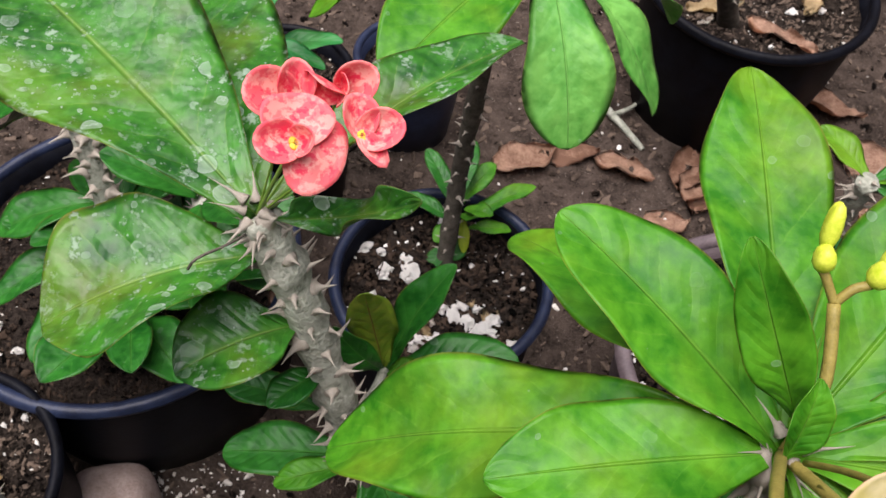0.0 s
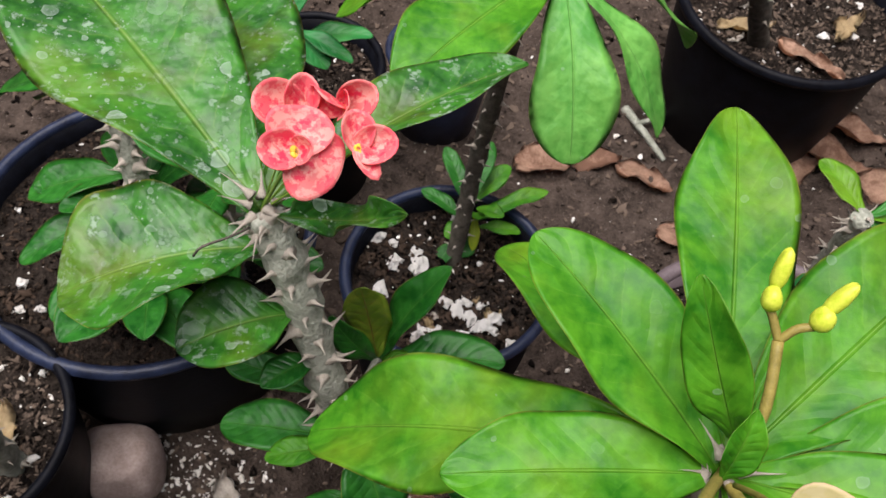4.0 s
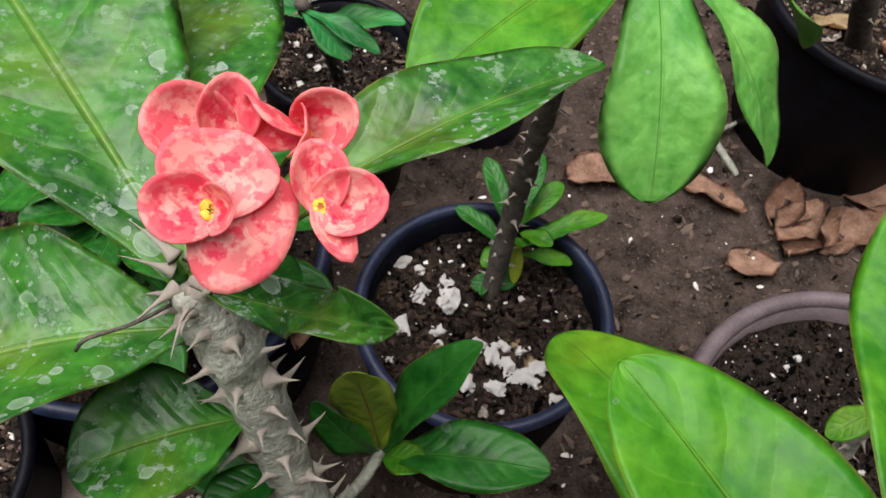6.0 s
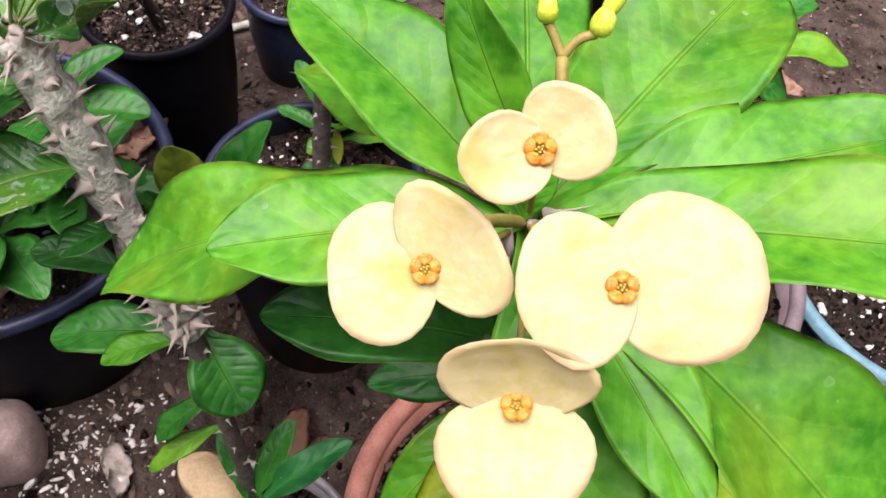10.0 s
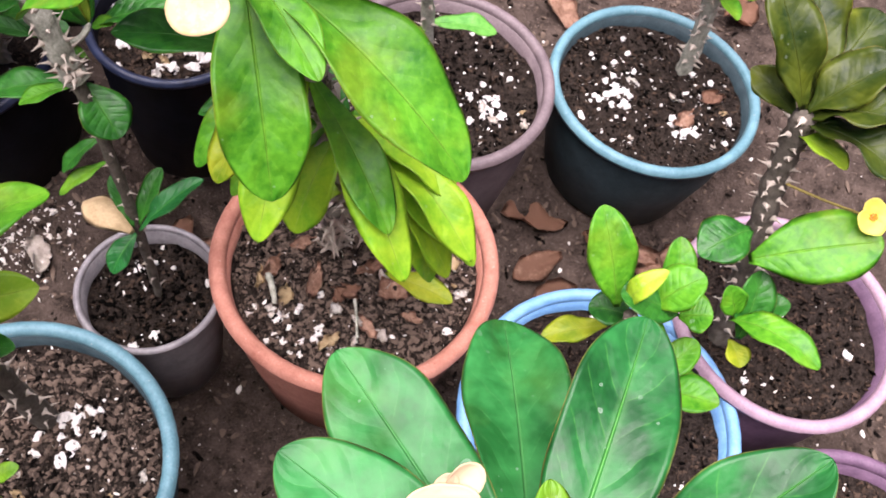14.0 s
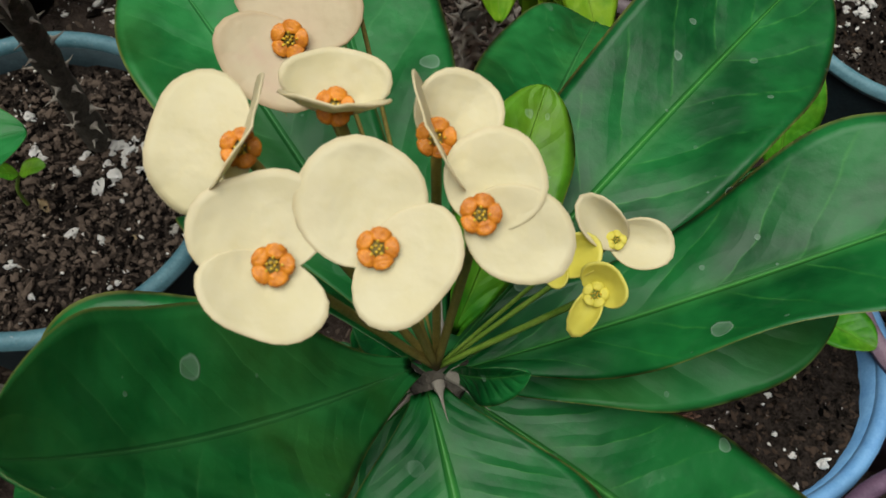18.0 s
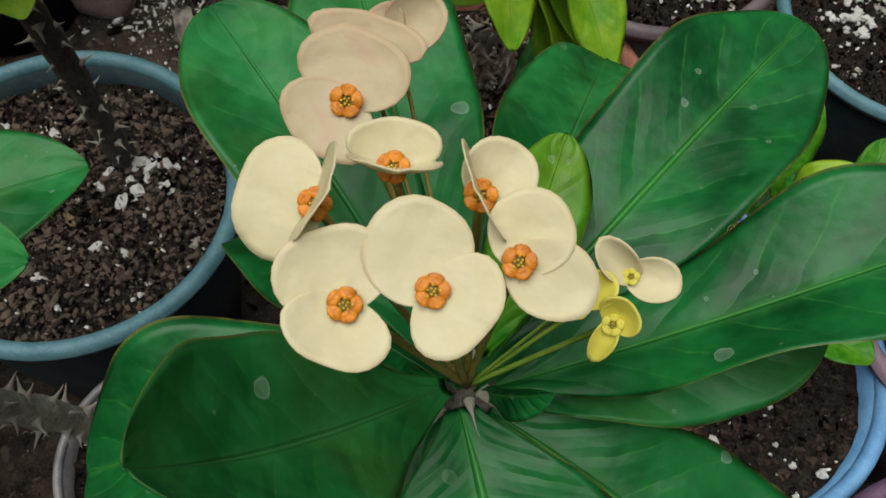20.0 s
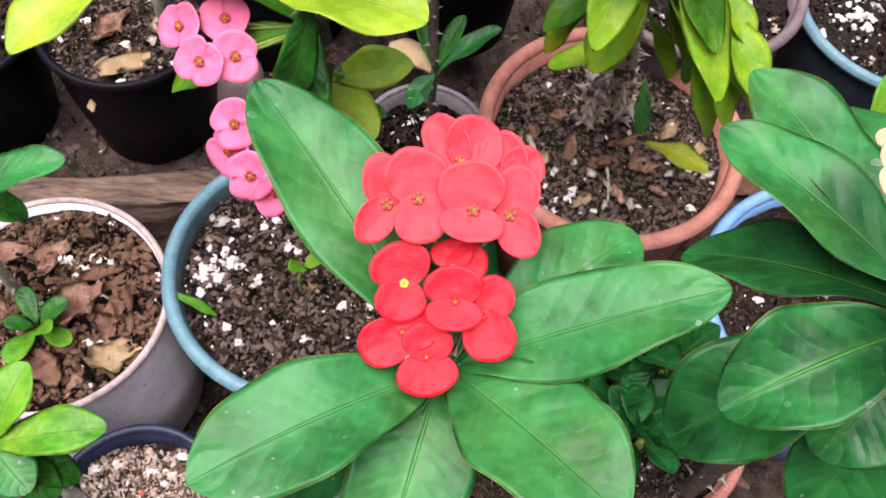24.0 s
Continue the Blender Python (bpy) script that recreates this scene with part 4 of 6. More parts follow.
leaf(B, CB + Vector((0.001, 0.006, 0.008)), (0.118, 0.168, 0.624), 0.016, LEAF_B, up=(-0.2, -0.8, 0.5), peak=0.52, fine=2, bulge=0.0005)
leaf(B, CB, (0.205, 0.222, 0.592), 0.048, LEAF_B, peak=0.66, arch=0.03, fine=2, bulge=0.0005)
leaf(B, CB, (0.068, 0.122, 0.577), 0.031, LEAF_B, peak=0.55, arch=0.04, fine=2, bulge=0.0005)
leaf(B, CB, (0.022, 0.149, 0.511), 0.042, LEAF_B, arch=0.10, wave=0.04, wob=0.05, fine=2, bulge=0.0005)
leaf(B, CB, (0.240, 0.122, 0.603), 0.040, LEAF_B, arch=0.03, peak=0.6, fine=2, bulge=0.0005)
leaf(B, CB, (0.242, 0.166, 0.594), 0.034, LEAF_B, arch=0.03, fine=2, bulge=0.0005)
leaf(B, CB, (0.195, 0.235, 0.540), 0.036, LEAF_D, arch=0.05, fine=2, bulge=0.0005)
leaf(B, CB, (0.256, 0.058, 0.514), 0.052, LEAF_B, arch=0.10, peak=0.6, fine=2, bulge=0.0005)
leaf(B, CB, (0.182, 0.074, 0.564), 0.026, LEAF_B, arch=0.05, peak=0.55, fine=2, bulge=0.0005)
leaf(B, CB, (0.160, 0.049, 0.500), 0.046, LEAF_B, arch=0.12, peak=0.6, fine=2, bulge=0.0005)
leaf(B, (0.165, 0.148, 0.49), (0.125, 0.083, 0.462), 0.026, LEAF_Y, arch=0.15)
leaf(B, (0.165, 0.148, 0.49), (0.112, 0.098, 0.455), 0.022, LEAF_B, arch=0.12, fine=2, bulge=0.0005)
leaf(B, (0.172, 0.150, 0.48), (0.233, 0.046, 0.423), 0.032, LEAF_G, arch=0.10)
leaf(B, (0.172, 0.150, 0.48), (0.222, 0.062, 0.450), 0.028, LEAF_B, arch=0.10, fine=2, bulge=0.0005)
leaf(B, (0.188, 0.160, 0.42), (0.288, 0.097, 0.352), 0.032, LEAF_G, arch=0.10, wob=0.06, fine=2, bulge=0.0005)
leaf(B, (0.188, 0.160, 0.42), (0.272, 0.096, 0.335), 0.030, LEAF_G, arch=0.12)
leaf(B, (0.172, 0.150, 0.48), (0.148, 0.060, 0.438), 0.032, LEAF_G, arch=0.14)
leaf(B, (0.165, 0.148, 0.49), (0.070, 0.142, 0.512), 0.032, LEAF_S, arch=0.08)
leaf(B, (0.188, 0.160, 0.42), (0.155, 0.150, 0.395), 0.020, LEAF_B, fine=2, bulge=0.0005)
leaf(B, (0.200, 0.166, 0.37), (0.225, 0.130, 0.345), 0.018, LEAF_G)
for tip, w, m in (((0.128, 0.150, 0.33), 0.026, LEAF_Y), ((0.163, 0.117, 0.352), 0.036, LEAF_G), ((0.121, 0.134, 0.37), 0.028, LEAF_B), ((0.239, 0.131, 0.340), 0.030, LEAF_G), ((0.262, 0.102, 0.315), 0.030, LEAF_G), ((0.282, 0.086, 0.378), 0.034, LEAF_G), ((0.268, 0.121, 0.40), 0.032, LEAF_G), ((0.262, 0.19, 0.40), 0.030, LEAF_B), ((0.15, 0.22, 0.42), 0.028, LEAF_S), ((0.10, 0.17, 0.41), 0.026, LEAF_S)):
    leaf(B, (0.198, 0.180, 0.405), tip, w, m, arch=0.14, wob=0.06, wave=0.04, fold=0.3)
leaf(B, (0.234, 0.150, 0.235), (0.288, 0.120, 0.245), 0.024, LEAF_Y, arch=0.06, fold=0.2, label="yellowed lower leaf")
leaf(B, (0.206, 0.19, 0.30), (0.138, 0.19, 0.270), 0.028, LEAF_G, arch=0.06)
leaf(B, (0.226, 0.20, 0.26), (0.232, 0.165, 0.225), 0.016, LEAF_S, arch=0.06)
stem(B, [(0.192, 0.208, 0.175), (0.187, 0.205, 0.21), (0.190, 0.204, 0.245)], 0.0110, 0.008, BARK_DARK, 54, 0.0115, 18, stout=1.5, label="short thorny side stump")
BJ = Vector((0.145, 0.168, 0.603))
stalk(B, [CB, CB + Vector((0.004, 0.010, 0.018)), BJ], 0.0016)
stalk(B, [BJ, BJ + Vector((-0.003, 0.004, 0.004)), (0.1405, 0.1735, 0.6085)], 0.0012)
stalk(B, [BJ, BJ + Vector((0.003, 0.002, 0.004)), (0.152, 0.171, 0.6085)], 0.0012)
bud(B, (0.1405, 0.1735, 0.608), (-0.1, 0.35, 0.9), 0.0062, 0.0031)
bud(B, (0.1405, 0.1775, 0.611), (0.05, 0.55, 0.8), 0.0110, 0.0026)
bud(B, (0.152, 0.171, 0.608), (0.3, 0.3, 0.9), 0.0064, 0.0033)
bud(B, (0.153, 0.1735, 0.611), (0.45, 0.45, 0.75), 0.0105, 0.0025)
leaf(B, CB + Vector((-0.002, -0.004, 0.006)), CB + Vector((0.0, 0.008, 0.026)), 0.010, LEAF_B, up=(0, -0.9, 0.4), peak=0.5, fold=0.6, name="bud_scale", fine=2, bulge=0.0005)
spines(B, CB, 12, 0.010, 5)
bloom(B, (0.1172, 0.0933, 0.6222), (-0.02, -0.52, 0.85), 0.0019, CREAM, ORANGE, CB.lerp(Vector((0.117, 0.093, 0.622)), 0.25), [((0.1010, 0.0907, 0.6202), 0.0238, 0.10, -0.03), ((0.1271, 0.0978, 0.6315), 0.0255, 0.10, 0.05)])
bloom(B, (0.1476, 0.0874, 0.6316), (-0.25, -0.51, 0.82), 0.0019, CREAM, ORANGE, CB.lerp(Vector((0.148, 0.087, 0.632)), 0.25), [((0.1692, 0.0919, 0.6349), 0.0277, 0.06, -0.06), ((0.1310, 0.0855, 0.6300), 0.0243, 0.12, 0.02)])
bloom(B, (0.1340, 0.0741, 0.6140), (-0.14, -0.39, 0.91), 0.0019, CREAM, ORANGE, CB.lerp(Vector((0.134, 0.074, 0.614)), 0.25), [((0.1325, 0.0824, 0.6269), 0.0251, 0.35, 0.12), ((0.1348, 0.0594, 0.6041), 0.0270, 0.08, -0.04)])
bloom(B, (0.1330, 0.1044, 0.6422), (-0.14, -0.64, 0.75), 0.0019, CREAM, ORANGE, CB.lerp(Vector((0.133, 0.104, 0.642)), 0.25), [((0.1418, 0.1079, 0.6496), 0.0162, 0.08, 0.05), ((0.1204, 0.1000, 0.6403), 0.0139, 0.08, 0.12)])
stalk(B, [CB, (0.128, 0.120, 0.600), (0.122, 0.100, 0.612)], 0.0016)
stalk(B, [CB, (0.146, 0.115, 0.600), (0.147, 0.096, 0.620)], 0.0016)

# ---- ivory-flowered plant ----
C = thing("crown_of_thorns", (0.285, -0.12, 0.15), "broad deep green plant with a cluster of ivory flowers", "potted plant", "potted plants")
CC = Vector((0.263, -0.163, 0.565))
stem(C, [(0.300, -0.130, 0.14), (0.292, -0.138, 0.33), (0.275, -0.155, 0.49), CC], 0.0075, 0.0065, BARK_DARK, 60, 0.008)
# first two leaves take the lighter blue-green in place of a sky sheen
leaf(C, CC + Vector((-0.003, 0, 0.004)), (0.176, -0.100, 0.580), 0.040, LEAF_D, arch=0.05, peak=0.62, fine=2, bulge=0.0006)
leaf(C, CC, (0.194, -0.060, 0.572), 0.042, LEAF_D, arch=0.04, peak=0.66, fine=2, bulge=0.0006)
leaf(C, CC, (0.272, -0.016, 0.508), 0.045, LEAF_D, arch=0.06, peak=0.66, fine=2, bulge=0.0006)
leaf(C, CC, (0.315, -0.045, 0.577), 0.044, LEAF_C, arch=0.04, peak=0.62, fine=2, bulge=0.0006)
leaf(C, CC + Vector((0.003, 0, 0)), (0.352, -0.112, 0.618), 0.036, LEAF_C, arch=-0.02, fold=0.35, peak=0.66, wave=0.04, roll=-15, fine=2, bulge=0.0006)
leaf(C, CC + Vector((0.004, 0, -0.004)), (0.334, -0.122, 0.572), 0.032, LEAF_D, arch=0.03, peak=0.6, roll=15, fine=2, bulge=0.0006)
leaf(C, CC + Vector((0.004, -0.001, -0.006)), (0.361, -0.187, 0.520), 0.052, LEAF_C, arch=0.10, peak=0.62, wob=0.05, fine=2, bulge=0.0006)
leaf(C, CC + Vector((0, -0.005, 0)), (0.290, -0.209, 0.543), 0.057, LEAF_C, arch=0.14, fold=0.2, peak=0.6, fine=2, bulge=0.0006)
leaf(C, CC + Vector((-0.004, 0.0, -0.02)), (0.184, -0.200, 0.482), 0.050, LEAF_C, arch=0.12, peak=0.6, fold=0.45, wave=0.06, fine=2, bulge=0.0006)
leaf(C, CC + Vector((0.0, -0.004, -0.02)), (0.245, -0.225, 0.480), 0.044, LEAF_C, arch=0.08, peak=0.6, fine=2, bulge=0.0006)
leaf(C, CC + Vector((-0.002, -0.005, -0.006)), (0.232, -0.212, 0.525), 0.044, LEAF_C, arch=0.10, peak=0.6, fine=2, bulge=0.0006)
leaf(C, CC + Vector((-0.004, -0.003, -0.004)), (0.188, -0.204, 0.538), 0.046, LEAF_C, arch=0.12, fold=0.5, wave=0.05, peak=0.6, fine=2, bulge=0.0006)
leaf(C, CC + Vector((-0.004, -0.003, 0.004)), (0.2286, -0.2105, 0.639), 0.036, LEAF_D, arch=-0.10, fold=0.40, peak=0.56, roll=-6, wave=0.02, fine=2, bulge=0.0006)
leaf(C, CC, (0.186, -0.114, 0.500), 0.040, LEAF_C, arch=0.08, fine=2, bulge=0.0006)
leaf(C, CC + Vector((0.001, 0.006, 0.004)), (0.266, -0.112, 0.592), 0.020, LEAF_B, up=(0.2, -0.6, 0.7), wob=0.07)
leaf(C, CC + Vector((0.003, -0.001, 0.004)), CC + Vector((0.016, -0.003, 0.022)), 0.008, LEAF_C, up=(0, -0.7, 0.7), fold=0.7)
leaf(C, (0.272, -0.15, 0.49), (0.345, -0.06, 0.47), 0.036, LEAF_S, arch=0.08)
spines(C, CC, 14, 0.009, 7)
bloom(C, (0.2429, -0.1787, 0.6287), (0.25, -0.35, 0.90), 0.0019, IVORY, ORANGE, CC, [((0.2361, -0.1706, 0.6331), 0.0172, 0.15, 0.10), ((0.2434, -0.1877, 0.6265), 0.0157, 0.25, 0.15)])
bloom(C, (0.2540, -0.1727, 0.6297), (0.14, -0.41, 0.90), 0.0019, IVORY, ORANGE, CC, [((0.2456, -0.1633, 0.6349), 0.0164, 0.10, 0.00), ((0.2639, -0.1749, 0.6289), 0.0166, 0.12, 0.05)])
bloom(C, (0.2644, -0.1646, 0.6311), (0.04, -0.48, 0.88), 0.0019, IVORY, ORANGE, CC, [((0.2653, -0.1549, 0.6358), 0.0131, 0.10, 0.05), ((0.2763, -0.1654, 0.6287), 0.0121, 0.08, 0.05)])
bloom(C, (0.2330, -0.1656, 0.6297), (0.32, -0.44, 0.84), 0.0019, IVORY, ORANGE, CC, [((0.2215, -0.1679, 0.6295), 0.0188, 0.08, -0.05), ((0.2375, -0.1677, 0.6395), 0.0163, 0.05, 0.12, (-0.91, -0.07, 0.41))])
bloom(C, (0.2416, -0.1553, 0.6295), (0.24, -0.52, 0.82), 0.0019, IVORY, ORANGE, CC, [((0.2399, -0.1492, 0.6337), 0.0143, 0.12, 0.25), ((0.2447, -0.1631, 0.6355), 0.0145, 0.35, 0.20)])
bloom(C, (0.2558, -0.1563, 0.6315), (0.12, -0.54, 0.83), 0.0019, IVORY, ORANGE, CC, [((0.2598, -0.1485, 0.6349), 0.0118, 0.12, 0.20), ((0.2548, -0.1607, 0.6395), 0.0165, 0.05, 0.10, (0.73, 0.45, 0.51))])
bloom(C, (0.2269, -0.1371, 0.6156), (0.05, -0.62, 0.78), 0.0022, FADED, ORANGE, CC, [((0.2259, -0.1257, 0.6216), 0.0206, 0.10, 0.12), ((0.2224, -0.1473, 0.6119), 0.0185, 0.10, 0.10)])
bloom(C, (0.2262, -0.1275, 0.6161), (0.05, -0.65, 0.76), 0.0010, FADED, ORANGE, CC, [((0.2256, -0.1205, 0.6198), 0.0225, 0.15, 0.35)])
bloom(C, (0.2300, -0.1216, 0.6175), (0.03, -0.67, 0.74), 0.0010, FADED, ORANGE, CC, [((0.2373, -0.1153, 0.6229), 0.0105, 0.10, 0.20), ((0.2242, -0.1196, 0.6190), 0.0093, 0.10, 0.20)])
bloom(C, (0.2842, -0.1547, 0.6001), (-0.11, -0.44, 0.89), 0.0015, LEMON, LEMON, CC, [((0.2863, -0.1508, 0.6035), 0.0082, 0.50, 0.40), ((0.2828, -0.1615, 0.5969), 0.0043, -0.20, 0.20)])
bloom(C, (0.2848, -0.1454, 0.6024), (-0.11, -0.50, 0.86), 0.0012, IVORY, LEMON, CC, [((0.2939, -0.1436, 0.6025), 0.0080, 0.20, 0.20), ((0.2764, -0.1417, 0.6065), 0.0063, 0.20, 0.30)])
bloom(C, (0.2770, -0.1517, 0.5999), (-0.06, -0.46, 0.89), 0.0010, LEMON, LEMON, CC, [((0.2824, -0.1471, 0.6029), 0.0068, 0.30, 0.30), ((0.2782, -0.1559, 0.5995), 0.0036, 0.10, 0.20)])

# ---- red-flowered plant ----
D = thing("crown_of_thorns", (0.107, -0.15, 0.18), "blue-green leaved plant with two red flower clusters", "potted plant", "potted plants")
CD = Vector((0.082, -0.203, 0.537))
stem(D, [(0.107, -0.15, 0.165), (0.104, -0.165, 0.33), (0.090, -0.192, 0.46), CD], 0.0075, 0.006, BARK, 110, 0.009, 36)
leaf(D, CD, (-0.012, -0.108, 0.575), 0.046, LEAF_D, arch=0.05, fold=0.3, peak=0.58, wob=0.03, fine=2, bulge=0.0005)
leaf(D, CD, (0.176, -0.176, 0.587), 0.040, LEAF_D, arch=0.04, fold=0.25, peak=0.5, wob=0.03, fine=2, bulge=0.0005)
leaf(D, CD, (0.152, -0.134, 0.545), 0.040, LEAF_D, arch=0.05, peak=0.6, fine=2, bulge=0.0005, wob=0.075)
leaf(D, CD, (-0.002, -0.264, 0.552), 0.044, LEAF_D, arch=0.09, peak=0.58, fine=2, bulge=0.0005, wob=0.075)
leaf(D, CD, (0.012, -0.262, 0.510), 0.044, LEAF_C, arch=0.05, peak=0.6, wob=0.075)
leaf(D, CD, (0.144, -0.258, 0.572), 0.052, LEAF_D, arch=0.06, peak=0.58, wob=0.05, fine=2, bulge=0.0005)
leaf(D, CD + Vector((-0.003, -0.003, -0.002)), (0.069, -0.274, 0.526), 0.050, LEAF_D, arch=0.08, peak=0.62, fine=2, bulge=0.0005, wob=0.075)
leaf(D, CD, (0.076, -0.14, 0.545), 0.034, LEAF_C, arch=0.05, wob=0.075)
spines(D, CD, 12, 0.010, 9)
bloom(D, (0.0610, -0.1568, 0.5837), (0.04, -0.52, 0.85), 0.0018, CORAL, MAROON, CD.lerp(Vector((0.075, -0.155, 0.565)), 0.6), [((0.0571, -0.1409, 0.5935), 0.0245, 0.06, 0.06), ((0.0666, -0.1714, 0.5770), 0.0208, 0.08, 0.08)])
bloom(D, (0.0817, -0.1593, 0.5857), (-0.02, -0.52, 0.86), 0.0018, CORAL, MAROON, CD.lerp(Vector((0.075, -0.155, 0.565)), 0.6), [((0.0772, -0.1436, 0.5953), 0.0247, 0.06, 0.08), ((0.0818, -0.1717, 0.5824), 0.0236, 0.10, 0.08)])
bloom(D, (0.0953, -0.1579, 0.5841), (-0.07, -0.52, 0.85), 0.0018, CORAL, MAROON, CD.lerp(Vector((0.075, -0.155, 0.565)), 0.6), [((0.0972, -0.1410, 0.5932), 0.0176, 0.06, 0.08), ((0.1043, -0.1713, 0.5780), 0.0157, 0.06, 0.08)])
bloom(D, (0.0498, -0.1591, 0.5803), (0.08, -0.51, 0.86), 0.0018, CORAL, MAROON, CD.lerp(Vector((0.075, -0.155, 0.565)), 0.6), [((0.0443, -0.1431, 0.5889), 0.0159, 0.06, 0.10), ((0.0419, -0.1734, 0.5738), 0.0138, 0.06, 0.10)])
bloom(D, (0.0743, -0.1392, 0.5863), (-0.00, -0.56, 0.83), 0.0018, CORAL, MAROON, CD.lerp(Vector((0.075, -0.155, 0.565)), 0.6), [((0.0602, -0.1240, 0.5901), 0.0160, 0.10, 0.10), ((0.0839, -0.1249, 0.5918), 0.0234, 0.10, 0.15)])
bloom(D, (0.0932, -0.1438, 0.5849), (-0.06, -0.55, 0.83), 0.0018, CORAL, MAROON, CD.lerp(Vector((0.075, -0.155, 0.565)), 0.6), [((0.0863, -0.1264, 0.5909), 0.0180, 0.10, 0.10), ((0.1034, -0.1329, 0.5885), 0.0169, 0.10, 0.10)])
bloom(D, (0.0605, -0.1843, 0.5681), (0.04, -0.43, 0.90), 0.0012, RED, LEMON, CD, [((0.0547, -0.1714, 0.5751), 0.0225, 0.06, 0.10), ((0.0596, -0.1978, 0.5619), 0.0187, 0.06, 0.10)])
bloom(D, (0.0800, -0.1895, 0.5697), (-0.02, -0.42, 0.91), 0.0012, RED, RED, CD, [((0.0769, -0.1780, 0.5759), 0.0216, 0.06, 0.10), ((0.0805, -0.2003, 0.5673), 0.0215, 0.10, 0.10)])
bloom(D, (0.0911, -0.1917, 0.5651), (-0.05, -0.41, 0.91), 0.0012, RED, RED, CD, [((0.0957, -0.1774, 0.5717), 0.0166, 0.06, 0.10), ((0.0986, -0.2062, 0.5595), 0.0197, 0.06, 0.10)])
bloom(D, (0.0625, -0.2000, 0.5596), (0.04, -0.38, 0.92), 0.0012, RED, RED, CD, [((0.0491, -0.2103, 0.5552), 0.0183, 0.06, 0.10), ((0.0736, -0.1925, 0.5613), 0.0188, 0.06, 0.10)])
bloom(D, (0.0727, -0.2072, 0.5568), (0.00, -0.36, 0.93), 0.0012, RED, RED, CD, [((0.0756, -0.2207, 0.5518), 0.0224, 0.06, 0.10), ((0.0719, -0.1958, 0.5618), 0.0191, 0.06, 0.10)])
bloom(D, (0.0770, -0.1739, 0.5679), (-0.01, -0.46, 0.89), 0.0012, RED, RED, CD, [((0.0901, -0.1712, 0.5670), 0.0180, 0.10, 0.10), ((0.0756, -0.1641, 0.5698), 0.0159, 0.10, 0.10)])
bloom(D, (0.0560, -0.2240, 0.4980), (0.05, -0.26, 0.96), 0.0012, RED, RED, CD, [((0.0617, -0.2189, 0.5019), 0.0118, 0.12, 0.10), ((0.0508, -0.2246, 0.4989), 0.0118, 0.12, 0.10)])

# ---- pink-flowered plant ----
E = thing("crown_of_thorns", (-0.02, 0.03, 0.205), "pale green leaved plant with a spray of pink flowers", "potted plant", "potted plants")
CE = Vector((-0.012, -0.012, 0.505))
stem(E, [(-0.02, 0.03, 0.195), (-0.022, 0.02, 0.35), CE], 0.009, 0.007, BARK_DARK, 60, 0.009)
leaf(E, CE, (0.049, 0.056, 0.489), 0.032, LEAF_B, arch=0.08, peak=0.55)
leaf(E, (-0.036, -0.024, 0.546), (0.050, -0.046, 0.556), 0.050, LEAF_L, arch=0.05, peak=0.60, fine=2, bulge=0.0005)
leaf(E, (-0.014, 0.018, 0.425), (0.037, 0.027, 0.439), 0.028, LEAF_L, arch=0.06, peak=0.5, up=(0.1, -0.4, 0.9))
leaf(E, (-0.018, 0.012, 0.425), (0.022, -0.024, 0.427), 0.029, LEAF_L, arch=0.08, peak=0.55, up=(0.2, -0.3, 0.9))
leaf(E, (-0.008, -0.030, 0.545), (-0.022, -0.046, 0.482), 0.022, LEAF_S, arch=0.06, up=(0.2, -0.9, 0.2))
leaf(E, (-0.012, 0.016, 0.43), (0.014, 0.040, 0.420), 0.018, LEAF_B, up=(0, -0.4, 0.9))
stem(E, [CE, (-0.026, -0.008, 0.54), (-0.042, -0.012, 0.575)], 0.0065, 0.006, BARK_DARK, 30, 0.008, 16)
leaf(E, (-0.042, -0.012, 0.573), (0.066, 0.008, 0.632), 0.044, LEAF_B, arch=0.04, peak=0.6)
leaf(E, (-0.042, -0.012, 0.573), (0.028, -0.030, 0.600), 0.036, LEAF_D, arch=0.05, peak=0.6)
leaf(E, (-0.042, -0.012, 0.573), (-0.070, 0.060, 0.600), 0.036, LEAF_B, arch=0.05)
leaf(E, CE, (-0.110, 0.012, 0.540), 0.040, LEAF_B, arch=0.04)
leaf(E, CE, (-0.075, 0.060, 0.530), 0.040, LEAF_B, arch=0.05)
leaf(E, CE, (-0.094, -0.032, 0.455), 0.026, LEAF_B, arch=0.08)
leaf(E, CE, (0.012, 0.050, 0.535), 0.034, LEAF_S)
leaf(E, CE, (-0.008, -0.060, 0.470), 0.022, LEAF_S, arch=0.08)
leaf(E, (-0.02, 0.0, 0.44), (-0.030, -0.055, 0.45), 0.022, LEAF_S)
leaf(E, (-0.02, 0.0, 0.40), (0.025, 0.0, 0.42), 0.020, LEAF_S)
for c, nn, a in (((-0.082, -0.023, 0.501), (-0.4, -0.5, 0.75), 10), ((-0.059, -0.017, 0.505), (-0.1, -0.4, 0.9), 25), ((-0.066, -0.044, 0.501), (-0.1, -0.65, 0.75), 160), ((-0.0485, -0.039, 0.503), (0.15, -0.6, 0.8), 100), ((-0.043, -0.070, 0.488), (-0.1, -0.7, 0.7), 120), ((-0.031, -0.092, 0.476), (-0.1, -0.75, 0.65), 100), ((-0.046, -0.078, 0.474), (-0.3, -0.6, 0.6), 60), ((-0.018, -0.094, 0.466), (0.4, -0.6, 0.6), 20)):
    flower(E, c, nn, 0.0140, a, PINK, MAROON, stalk=CE, core=0.15, cup=0.14)

